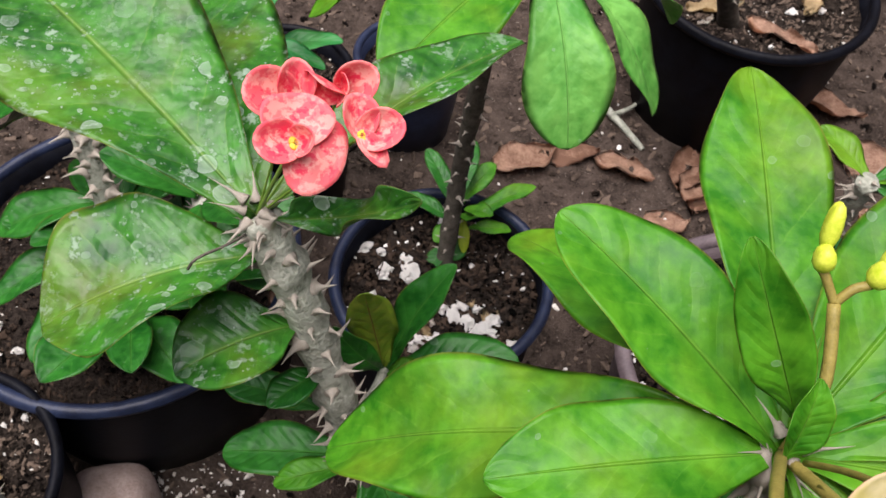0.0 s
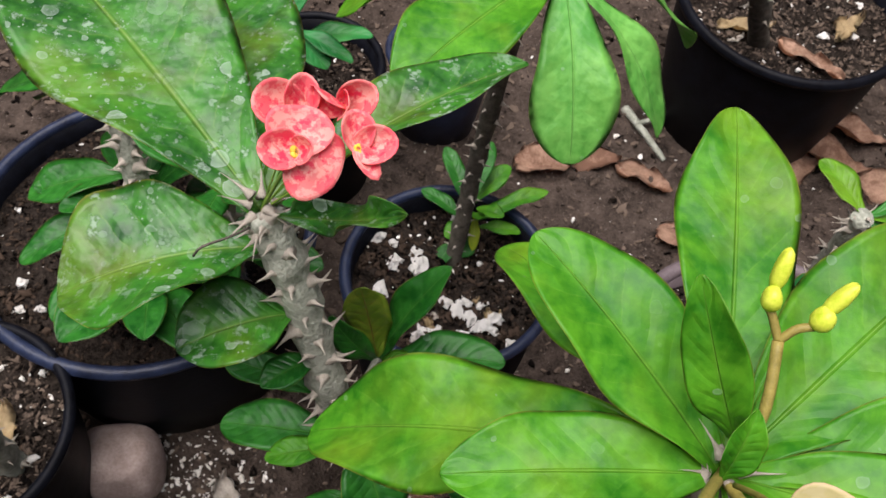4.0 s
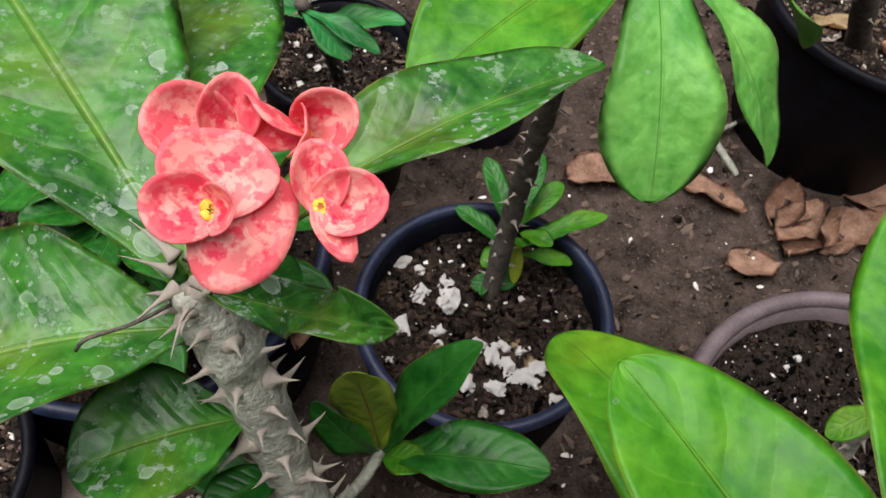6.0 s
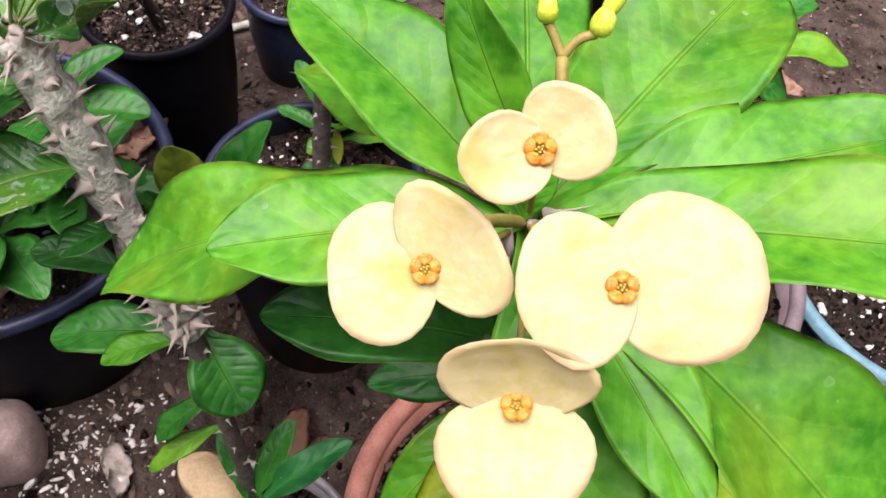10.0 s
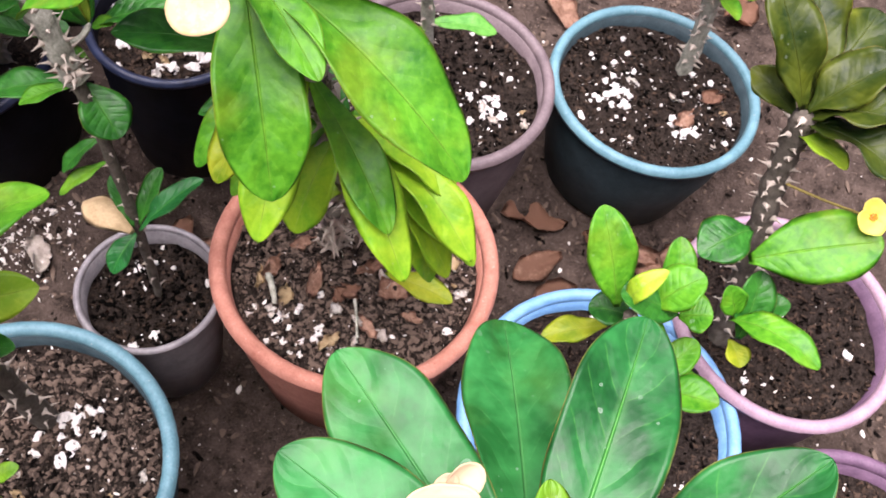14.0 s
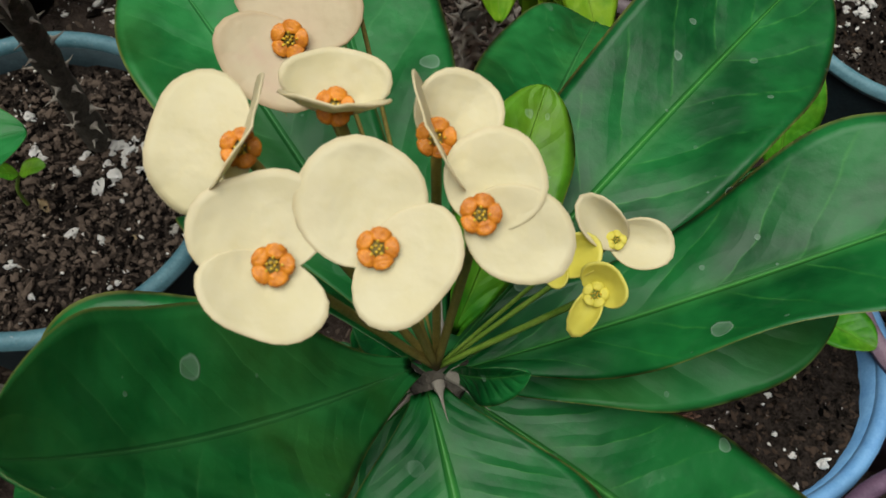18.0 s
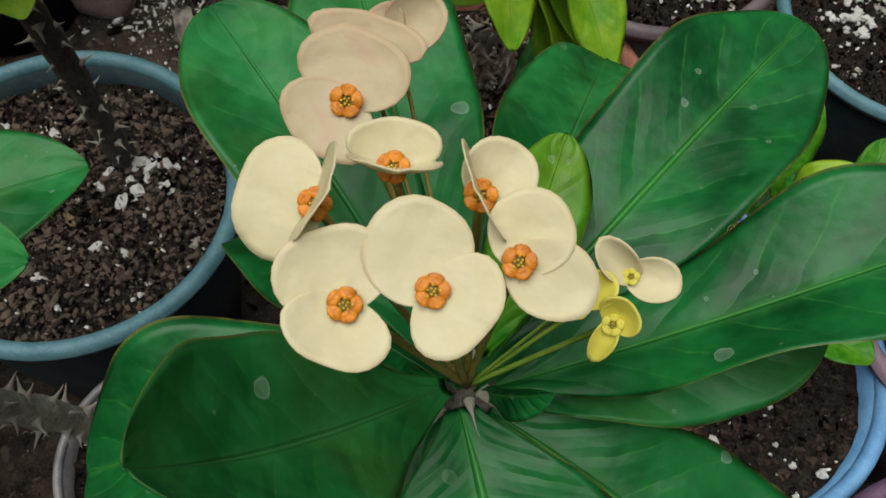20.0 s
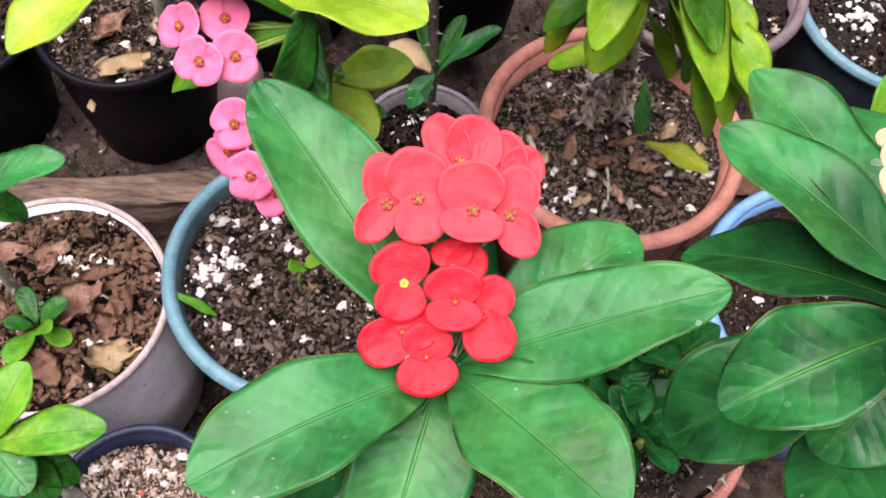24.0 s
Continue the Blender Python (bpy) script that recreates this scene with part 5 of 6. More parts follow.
# ---- plant in the corner black pot ----
W = thing("crown_of_thorns", (-0.20, 0.18, 0.232), "leaning grey stem with pale lime leaves", "potted plant", "potted plants")
stem(W, [(-0.205, 0.185, 0.22), (-0.19, 0.17, 0.33), (-0.155, 0.11, 0.42)], 0.010, 0.007, BARK, 40, 0.007, 20)
leaf(W, (-0.155, 0.105, 0.42), (-0.224, 0.013, 0.407), 0.044, LEAF_L, arch=0.08, peak=0.62)
leaf(W, (-0.155, 0.105, 0.425), (-0.215, 0.135, 0.43), 0.036, LEAF_B, arch=0.06)
leaf(W, (-0.155, 0.105, 0.425), (-0.135, 0.045, 0.455), 0.030, LEAF_B, arch=0.06)

# ---- leafy plant at the back, its long leaves hanging forward ----
H = thing("crown_of_thorns", (0.28, 0.74, 0.235), "plant with long smooth green leaves in a black pot", "potted plant", "potted plants")
CH = Vector((0.071, 0.374, 0.545))
stem(H, [(0.28, 0.74, 0.225), (0.20, 0.62, 0.42), (0.10, 0.44, 0.52), CH], 0.010, 0.007, BARK_DARK, 50, 0.008)
leaf(H, CH, (0.0945, 0.306, 0.493), 0.040, LEAF_H, arch=0.14, peak=0.70, fold=0.10)
leaf(H, CH, (0.136, 0.347, 0.480), 0.024, LEAF_H, arch=0.12, peak=0.68)
leaf(H, CH, (0.018, 0.280, 0.545), 0.044, LEAF_B, arch=0.05, peak=0.6, fine=2, bulge=0.0005)
leaf(H, CH, (0.146, 0.418, 0.478), 0.030, LEAF_H, arch=0.12, peak=0.6)
leaf(H, CH, (-0.038, 0.384, 0.480), 0.034, LEAF_B, arch=0.08)
leaf(H, CH, (0.120, 0.450, 0.560), 0.034, LEAF_H, arch=0.06)
leaf(H, CH, (0.040, 0.460, 0.580), 0.034, LEAF_B)

# ---- slim plant in the small black pot ----
I = thing("crown_of_thorns", (0.045, 0.385, 0.27), "slim dark-stemmed plant with small fresh green leaves", "potted plant", "potted plants")
stem(I, [(0.043, 0.388, 0.262), (0.046, 0.405, 0.34), (0.052, 0.400, 0.45), (0.060, 0.41, 0.56)], 0.0062, 0.005, BARK_DARK, 60, 0.006, 24)
for p, q, w, m in (((0.05, 0.41, 0.288), (0.100, 0.442, 0.303), 0.014, LEAF_B), ((0.05, 0.42, 0.30), (0.069, 0.450, 0.312), 0.016, LEAF_B), ((0.05, 0.42, 0.31), (0.052, 0.460, 0.322), 0.014, LEAF_S), ((0.045, 0.415, 0.30), (0.020, 0.452, 0.315), 0.014, LEAF_S),
                   ((0.055, 0.41, 0.285), (0.087, 0.414, 0.284), 0.012, LEAF_B), ((0.05, 0.41, 0.285), (0.034, 0.398, 0.281), 0.016, LEAF_B), ((0.052, 0.405, 0.283), (0.050, 0.389, 0.274), 0.015, LEAF_S), ((0.045, 0.40, 0.278), (0.032, 0.380, 0.268), 0.013, LEAF_S),
                   ((0.045, 0.41, 0.29), (0.010, 0.424, 0.296), 0.013, LEAF_S), ((0.052, 0.415, 0.295), (0.055, 0.402, 0.305), 0.014, LEAF_B), ((0.052, 0.415, 0.30), (0.072, 0.405, 0.310), 0.013, LEAF_B), ((0.052, 0.415, 0.295), (0.056, 0.392, 0.280), 0.008, LEAF_Y)):
    leaf(I, p, q, w, m, peak=0.58)

# ---- shaded plant in the large black pot ----
L = thing("crown_of_thorns", (-0.165, 0.36, 0.235), "pale thorny stem with dark round leaves in shade", "potted plant", "potted plants")
stem(L, [(-0.165, 0.365, 0.222), (-0.162, 0.345, 0.30), (-0.175, 0.365, 0.40), (-0.20, 0.39, 0.47)], 0.009, 0.007, BARK, 130, 0.012, 28)
for p, q, w in (((-0.17, 0.35, 0.34), (-0.232, 0.326, 0.325), 0.034), ((-0.165, 0.345, 0.32), (-0.196, 0.306, 0.31), 0.030), ((-0.17, 0.345, 0.31), (-0.228, 0.290, 0.300), 0.028), ((-0.165, 0.345, 0.30), (-0.199, 0.264, 0.280), 0.030), ((-0.18, 0.37, 0.40), (-0.235, 0.380, 0.365), 0.036),
                ((-0.18, 0.37, 0.41), (-0.265, 0.370, 0.36), 0.034), ((-0.2, 0.39, 0.46), (-0.27, 0.40, 0.39), 0.036), ((-0.18, 0.37, 0.40), (-0.12, 0.40, 0.37), 0.030), ((-0.2, 0.39, 0.46), (-0.14, 0.45, 0.43), 0.034), ((-0.17, 0.35, 0.33), (-0.12, 0.315, 0.30), 0.024), ((-0.2, 0.39, 0.46), (-0.24, 0.45, 0.46), 0.034)):
    leaf(L, p, q, w, LEAF_S, arch=0.08, peak=0.58)
rosette(L, (-0.165, 0.350, 0.31), 9, 0.075, 0.034, LEAF_S, (0, 35), 61)
stem(L, [(-0.115, 0.36, 0.222), (-0.108, 0.345, 0.30), (-0.098, 0.34, 0.37)], 0.007, 0.006, BARK, 70, 0.011, 20)
rosette(L, (-0.110, 0.348, 0.285), 7, 0.060, 0.028, LEAF_S, (0, 35), 63)
rosette(L, (-0.150, 0.31, 0.275), 8, 0.070, 0.034, LEAF_S, (0, 30), 65, start=1.0)
stalk(L, [(-0.165, 0.350, 0.25), (-0.155, 0.33, 0.265), (-0.150, 0.31, 0.275)], 0.004, BARK)
rosette(L, (-0.098, 0.34, 0.368), 7, 0.062, 0.030, LEAF_S, (0, 45), 64)
K = thing("crown_of_thorns", (-0.12, 0.57, 0.235), "small leafy plant in a shaded black pot", "potted plant", "potted plants")
stem(K, [(-0.12, 0.57, 0.22), (-0.115, 0.53, 0.30), (-0.105, 0.48, 0.375)], 0.006, 0.0045, BARK_DARK, 30, 0.006, 16)
for p, q, w in (((-0.105, 0.48, 0.37), (-0.070, 0.462, 0.357), 0.022), ((-0.105, 0.48, 0.37), (-0.054, 0.470, 0.360), 0.016), ((-0.105, 0.48, 0.37), (-0.100, 0.53, 0.39), 0.024), ((-0.11, 0.50, 0.34), (-0.05, 0.51, 0.35), 0.020), ((-0.105, 0.48, 0.37), (-0.150, 0.47, 0.37), 0.024), ((-0.11, 0.51, 0.33), (-0.16, 0.52, 0.34), 0.024)):
    leaf(K, p, q, w, LEAF_D, arch=0.06)

# ---- leafy shoots in the bright blue pot ----
F = thing("crown_of_thorns", (0.415, 0.05, 0.19), "low bushy plant with crowded yellow-green leaves", "potted plant", "potted plants")
stem(F, [(0.42, 0.045, 0.175), (0.412, 0.055, 0.26), (0.405, 0.075, 0.33)], 0.007, 0.005, BARK_DARK, 40, 0.006, 18)
stem(F, [(0.424, 0.05, 0.175), (0.435, 0.045, 0.25), (0.428, 0.035, 0.31)], 0.006, 0.005, BARK_DARK, 40, 0.006, 18)
leaf(F, (0.398, 0.083, 0.322), (0.376, 0.133, 0.382), 0.036, LEAF_B, up=(-0.1, -0.6, 0.8), peak=0.6)
leaf(F, (0.406, 0.083, 0.323), (0.424, 0.092, 0.365), 0.017, LEAF_L, arch=0.3, fold=0.4)
leaf(F, (0.422, 0.082, 0.325), (0.454, 0.092, 0.358), 0.035, LEAF_B, arch=0.1)
leaf(F, (0.443, 0.078, 0.325), (0.394, 0.083, 0.344), 0.039, LEAF_S, arch=0.06)
leaf(F, (0.432, 0.081, 0.314), (0.423, 0.042, 0.303), 0.023, LEAF_B, arch=0.1)
leaf(F, (0.442, 0.088, 0.319), (0.443, 0.127, 0.353), 0.025, LEAF_B, up=(-0.1, -0.6, 0.8))
leaf(F, (0.451, 0.084, 0.307), (0.473, 0.080, 0.319), 0.034, LEAF_B)
leaf(F, (0.417, 0.085, 0.303), (0.383, 0.092, 0.302), 0.030, LEAF_S)
leaf(F, (0.411, 0.096, 0.262), (0.356, 0.085, 0.259), 0.023, LEAF_Y, fold=0.3, wave=0.05)
rosette(F, (0.435, 0.044, 0.26), 6, 0.050, 0.026, LEAF_S, (-10, 30), 6, second=LEAF_B)

# ---- tall dark plant in the lilac pot ----
G = thing("crown_of_thorns", (0.565, 0.13, 0.2), "tall dark-stemmed plant with glossy oval leaves", "potted plant", "potted plants")
stem(G, [(0.540, 0.120, 0.185), (0.534, 0.152, 0.28), (0.524, 0.178, 0.36), (0.519, 0.190, 0.425)], 0.010, 0.009, BARK_DARK, 90, 0.010, 30)
leaf(G, (0.497, 0.116, 0.343), (0.581, 0.113, 0.382), 0.056, LEAF_B, up=(0, -0.3, 0.95), peak=0.55, fold=0.1)
leaf(G, (0.501, 0.138, 0.350), (0.456, 0.115, 0.348), 0.039, LEAF_S, arch=0.12)
leaf(G, (0.494, 0.086, 0.302), (0.542, 0.036, 0.327), 0.030, LEAF_B, arch=0.16, peak=0.5)
leaf(G, (0.505, 0.076, 0.287), (0.513, 0.113, 0.332), 0.031, LEAF_S, up=(-0.1, -0.6, 0.8))
leaf(G, (0.498, 0.087, 0.304), (0.483, 0.099, 0.332), 0.022, LEAF_B, up=(-0.1, -0.6, 0.8))
leaf(G, (0.507, 0.091, 0.296), (0.535, 0.090, 0.322), 0.024, LEAF_S)
leaf(G, (0.499, 0.076, 0.286), (0.504, 0.053, 0.285), 0.021, LEAF_Y)
leaf(G, (0.516, 0.193, 0.424), (0.475, 0.246, 0.494), 0.039, LEAF_O, up=(-0.1, -0.6, 0.8), peak=0.6, wob=0.09, wave=0.06, fold=0.4)
leaf(G, (0.524, 0.201, 0.418), (0.519, 0.275, 0.482), 0.038, LEAF_O, up=(-0.1, -0.6, 0.8), wob=0.09, wave=0.06, fold=0.4)
leaf(G, (0.519, 0.192, 0.423), (0.567, 0.201, 0.471), 0.043, LEAF_O, peak=0.6, wob=0.09, wave=0.06, fold=0.4)
leaf(G, (0.521, 0.188, 0.422), (0.562, 0.160, 0.458), 0.043, LEAF_O, arch=0.12, peak=0.6, wob=0.09, wave=0.06, fold=0.4)
leaf(G, (0.519, 0.185, 0.420), (0.571, 0.128, 0.430), 0.039, LEAF_O, arch=0.14, wob=0.09, wave=0.06, fold=0.4)
leaf(G, (0.522, 0.198, 0.416), (0.575, 0.260, 0.459), 0.041, LEAF_O, wob=0.09, wave=0.06, fold=0.4)
leaf(G, (0.518, 0.196, 0.414), (0.484, 0.227, 0.427), 0.024, LEAF_O, up=(-0.1, -0.6, 0.8), wob=0.09, wave=0.06, fold=0.4)
leaf(G, (0.516, 0.185, 0.408), (0.544, 0.150, 0.415), 0.021, LEAF_L, arch=0.1)
flower(G, (0.569, 0.126, 0.393), (0, -0.5, 0.8), 0.014, 60, LEMON, ORANGE, stalk=(0.524, 0.178, 0.36), cup=0.2)

# ---- plant in the far blue-rimmed pot ----
M = thing("crown_of_thorns", (0.575, 0.46, 0.17), "grey thorny stem with bright green leaves", "potted plant", "potted plants")
stem(M, [(0.575, 0.462, 0.155), (0.565, 0.46, 0.26), (0.54, 0.455, 0.36), (0.53, 0.46, 0.42)], 0.009, 0.007, BARK, 110, 0.011, 28)
rosette(M, (0.545, 0.456, 0.35), 7, 0.055, 0.026, LEAF_B, (0, 45), 10, second=LEAF_S)
rosette(M, (0.53, 0.46, 0.42), 9, 0.07, 0.032, LEAF_B, (0, 55), 8, second=LEAF_S)
rosette(M, (0.56, 0.46, 0.28), 7, 0.06, 0.028, LEAF_B, (0, 40), 9)

# ---- crowded shoots in the small clay pot ----
J = thing("crown_of_thorns", (0.272, 0.362, 0.222), "slim grey thorny stem with a few green leaves", "potted plant", "potted plants")
stem(J, [(0.272, 0.362, 0.205), (0.266, 0.366, 0.30), (0.252, 0.352, 0.41), (0.245, 0.341, 0.462)], 0.0062, 0.0050, BARK, 60, 0.008, 26)
JC = Vector((0.247, 0.343, 0.460))
leaf(J, JC, (0.316, 0.338, 0.462), 0.022, LEAF_B, arch=0.08, peak=0.6)
leaf(J, JC, (0.300, 0.366, 0.474), 0.020, LEAF_S, arch=0.06)
leaf(J, JC, (0.288, 0.320, 0.446), 0.024, LEAF_S, arch=0.10)
leaf(J, JC, (0.222, 0.368, 0.468), 0.018, LEAF_B, arch=0.06)
leaf(J, (0.266, 0.366, 0.305), (0.329, 0.366, 0.299), 0.024, LEAF_H, arch=0.08, peak=0.6)
leaf(J, (0.266, 0.366, 0.300), (0.240, 0.345, 0.290), 0.018, LEAF_B, arch=0.10)
spines(J, JC, 6, 0.009, 8)

N = thing("crown_of_thorns", (0.255, -0.075, 0.155), "crowded dark green shoots filling a small pot", "potted plant", "potted plants")
for k, (x, y, z) in enumerate(((0.222, -0.085, 0.17), (0.262, -0.055, 0.18), (0.238, -0.05, 0.18), (0.285, -0.09, 0.17), (0.25, -0.11, 0.165), (0.21, -0.055, 0.165))):
    bm = bmesh.new()
    tube(bm, curve_points([(x, y, 0.14), (x, y, z), (x, y, z + 0.03)], 6), [0.004] * 6, 8)
    part("shoot", bm, GREEN_STALK, N)
    rosette(N, (x, y, z + 0.018), 6, 0.058, 0.027, LEAF_C, (15, 75), 20 + k, spread=0.018, start=k, second=LEAF_C)

# ---- seedlings and offcuts ----
O = thing("seedling", (-0.232, -0.1, 0.207), "small bright green seedling in bark mulch", "seedling", "seedlings")
rosette(O, (-0.230, -0.100, 0.216), 6, 0.032, 0.019, LEAF_S, (5, 50), 31, second=LEAF_B)
P = thing("crown_of_thorns", (-0.155, -0.222, 0.18), "low plant with rounded light green leaves", "potted plant", "potted plants")
stem(P, [(-0.15, -0.222, 0.17), (-0.175, -0.215, 0.25), (-0.190, -0.211, 0.305)], 0.005, 0.003, BARK, 30, 0.006, 14)
leaf(P, (-0.190, -0.211, 0.305), (-0.117, -0.193, 0.320), 0.032, LEAF_B, arch=0.06, peak=0.58)
leaf(P, (-0.190, -0.211, 0.305), (-0.174, -0.163, 0.331), 0.032, LEAF_B, arch=0.06, peak=0.58)
leaf(P, (-0.190, -0.211, 0.305), (-0.157, -0.235, 0.301), 0.032, LEAF_D, arch=0.06, peak=0.58)
leaf(P, (-0.190, -0.211, 0.305), (-0.142, -0.217, 0.267), 0.024, LEAF_S, arch=0.06, peak=0.58)
leaf(P, (-0.190, -0.211, 0.305), (-0.150, -0.230, 0.272), 0.026, LEAF_S, arch=0.06, peak=0.58)
leaf(P, (-0.190, -0.211, 0.305), (-0.211, -0.174, 0.325), 0.030, LEAF_B, arch=0.06, peak=0.58)
leaf(P, (-0.190, -0.211, 0.305), (-0.222, -0.235, 0.292), 0.030, LEAF_D, arch=0.06, peak=0.58)
leaf(P, (-0.190, -0.211, 0.305), (-0.172, -0.202, 0.264), 0.024, LEAF_S, arch=0.06, peak=0.58)
Q = thing("crown_of_thorns", (-0.26, -0.07, 0.207), "thin stem with pale rounded leaves in the white pot", "potted plant", "potted plants")
stem(Q, [(-0.262, -0.07, 0.20), (-0.25, -0.075, 0.30), (-0.235, -0.08, 0.38)], 0.005, 0.004, BARK, 30, 0.006, 14)
for q, w, m in (((-0.164, -0.056, 0.402), 0.030, LEAF_D), ((-0.200, -0.072, 0.350), 0.022, LEAF_S), ((-0.24, -0.02, 0.40), 0.030, LEAF_B), ((-0.28, -0.11, 0.41), 0.030, LEAF_D)):
    leaf(Q, (-0.235, -0.08, 0.378), q, w, m, arch=0.06)
R = thing("weed", (-0.10, -0.064, 0.208), "single grass blade sprouting from potting soil", "weed", "seedlings")
leaf(R, (-0.100, -0.064, 0.205), (-0.136, -0.057, 0.222), 0.008, LEAF_B, peak=0.4)
S = thing("seedling", (-0.04, -0.035, 0.208), "small round-leaved seedling in a blue-rimmed pot", "seedling", "seedlings")
stalk(S, [(-0.04, -0.03, 0.204), (-0.04, -0.03, 0.225), (-0.036, -0.025, 0.24)], 0.0012, GREEN_STALK)
leaf(S, (-0.036, -0.025, 0.24), (-0.044, -0.036, 0.252), 0.016, LEAF_B, peak=0.5)
leaf(S, (-0.036, -0.025, 0.24), (-0.018, -0.018, 0.25), 0.014, LEAF_B, peak=0.5)
T = thing("seedling", (0.585, -0.1, 0.197), "leafy green seedling in a purple pot", "seedling", "seedlings")
stalk(T, [(0.585, -0.10, 0.19), (0.585, -0.10, 0.22), (0.583, -0.098, 0.245)], 0.002, GREEN_STALK)
rosette(T, (0.583, -0.098, 0.243), 6, 0.042, 0.020, LEAF_B, (20, 70), 41, second=LEAF_Y)
U = thing("seedling", (0.55, -0.14, 0.197), "tiny round green seedling in a purple pot", "seedling", "seedlings")
rosette(U, (0.55, -0.14, 0.205), 4, 0.02, 0.014, LEAF_S, (20, 60), 42)
V = thing("weed", (0.07, -0.10, 0.178), "short pale sprout at the edge of a grey pot", "weed", "seedlings")
stalk(V, [(0.055, -0.115, 0.175), (0.054, -0.114, 0.20), (0.052, -0.112, 0.215)], 0.0018, GREEN_STALK)

# ---- bed edge, brick, litter ----
def box(bm, p, sx, sy, sz, rz=0, jag=0.0, cuts=10):
    g = bmesh.ops.create_cube(bm, size=1.0)
    bmesh.ops.subdivide_edges(bm, edges=bm.edges[:], cuts=cuts, use_grid_fill=True)
    R = Euler((0, 0, radians(rz))).to_matrix()
    for v in bm.verts:
        c = v.co.copy()
        # ease the edges
        k = sorted(abs(x) for x in c)
        if k[1] > 0.45:
            c *= 0.985
        c = Vector((c.x * sx, c.y * sy, c.z * sz))
        c += Vector((noise.noise(v.co * 7 + Vector(p) * 9), noise.noise(v.co * 8 + Vector((5, 1, 2))), noise.noise(v.co * 9 + Vector((1, 7, 3))))) * jag
        v.co = Vector(p) + R @ c


bm = bmesh.new()
box(bm, (-0.285, 0.085, 0.052), 0.42, 0.035, 0.118, 13, 0.006, 14)
tagged(part("bed_edge", bm, TIMBER), "rough old timber board holding back the raised earth", "board")
bm = bmesh.new()
bmesh.ops.create_icosphere(bm, subdivisions=4, radius=1.0)
for v in bm.verts:
    q = v.co.copy()
    q = Vector([math.copysign(abs(x) ** 0.74, x) for x in q]) * (1 + 0.10 * noise.noise(v.co * 1.6))
    v.co = Vector((-0.172, 0.228, 0.126)) + Euler((0, 0, 0.3)).to_matrix() @ Vector((q.x * 0.033, q.y * 0.027, q.z * 0.036))
tagged(part("stone", bm, STONE), "rounded pinkish stone lying on the earth", "stone")


def dry_leaf(at, size, ratio, rz, material=None, curl=0.5, tilt=(0, 0), label="curled brown dry leaf on bare earth"):
    """A fallen leaf, curled across, on the ground or on soil."""
    at = Vector(at)
    bm = bmesh.new()
    uvl = bm.loops.layers.uv.new("UVMap")
    ph = random.random() * 6
    R = Euler((radians(tilt[0]), radians(tilt[1]), radians(rz))).to_matrix()
    n, m = 12, 7
    g = []
    for i in range(n):
        s = i / (n - 1)
        w = max(math.sin(math.pi * s ** 0.8), 0.04) ** 0.8 * ratio * size * 0.5 * (1 + 0.08 * math.sin(12 * s + ph) + (0.35 if size > 0.05 else 0.75) * noise.noise((s * 6, ph, 0)))
        row = []
        for j in range(m):
            u = 2 * j / (m - 1) - 1
            a = curl * u * 1.6
            x = (s - 0.5) * size
            x += (0.12 if size > 0.05 else 0.35) * size * abs(u) * noise.noise((s * 5, u * 3, ph))
            y = math.sin(a) / max(abs(curl * 1.6), 0.1) * w + 0.10 * size * noise.noise((s * 1.7, ph, 3))
            z = (1 - math.cos(a)) / max(abs(curl * 1.6), 0.1) * w * (1 if curl > 0 else -1) + 0.12 * size * curl * (2 * s - 1) ** 2 + 0.03 * size * math.sin(9 * s + 3 * u + ph) + (0.10 if size > 0.05 else 0.22) * size * noise.noise((s * 4, u * 2, ph * 2))
            row.append(bm.verts.new(R @ Vector((x, y, z))))
        g.append(row)
    for i in range(n - 1):
        for j in range(m - 1):
            bm.faces.new((g[i][j], g[i + 1][j], g[i + 1][j + 1], g[i][j + 1]))
    bmesh.ops.solidify(bm, geom=bm.faces[:], thickness=0.0006)
    low = min(v.co.z for v in bm.verts)
    for v in bm.verts:
        v.co += at - Vector((0, 0, low))
    return tagged(part("dry_leaf", bm, material or DRY), label, "dry leaf", "fallen leaves")


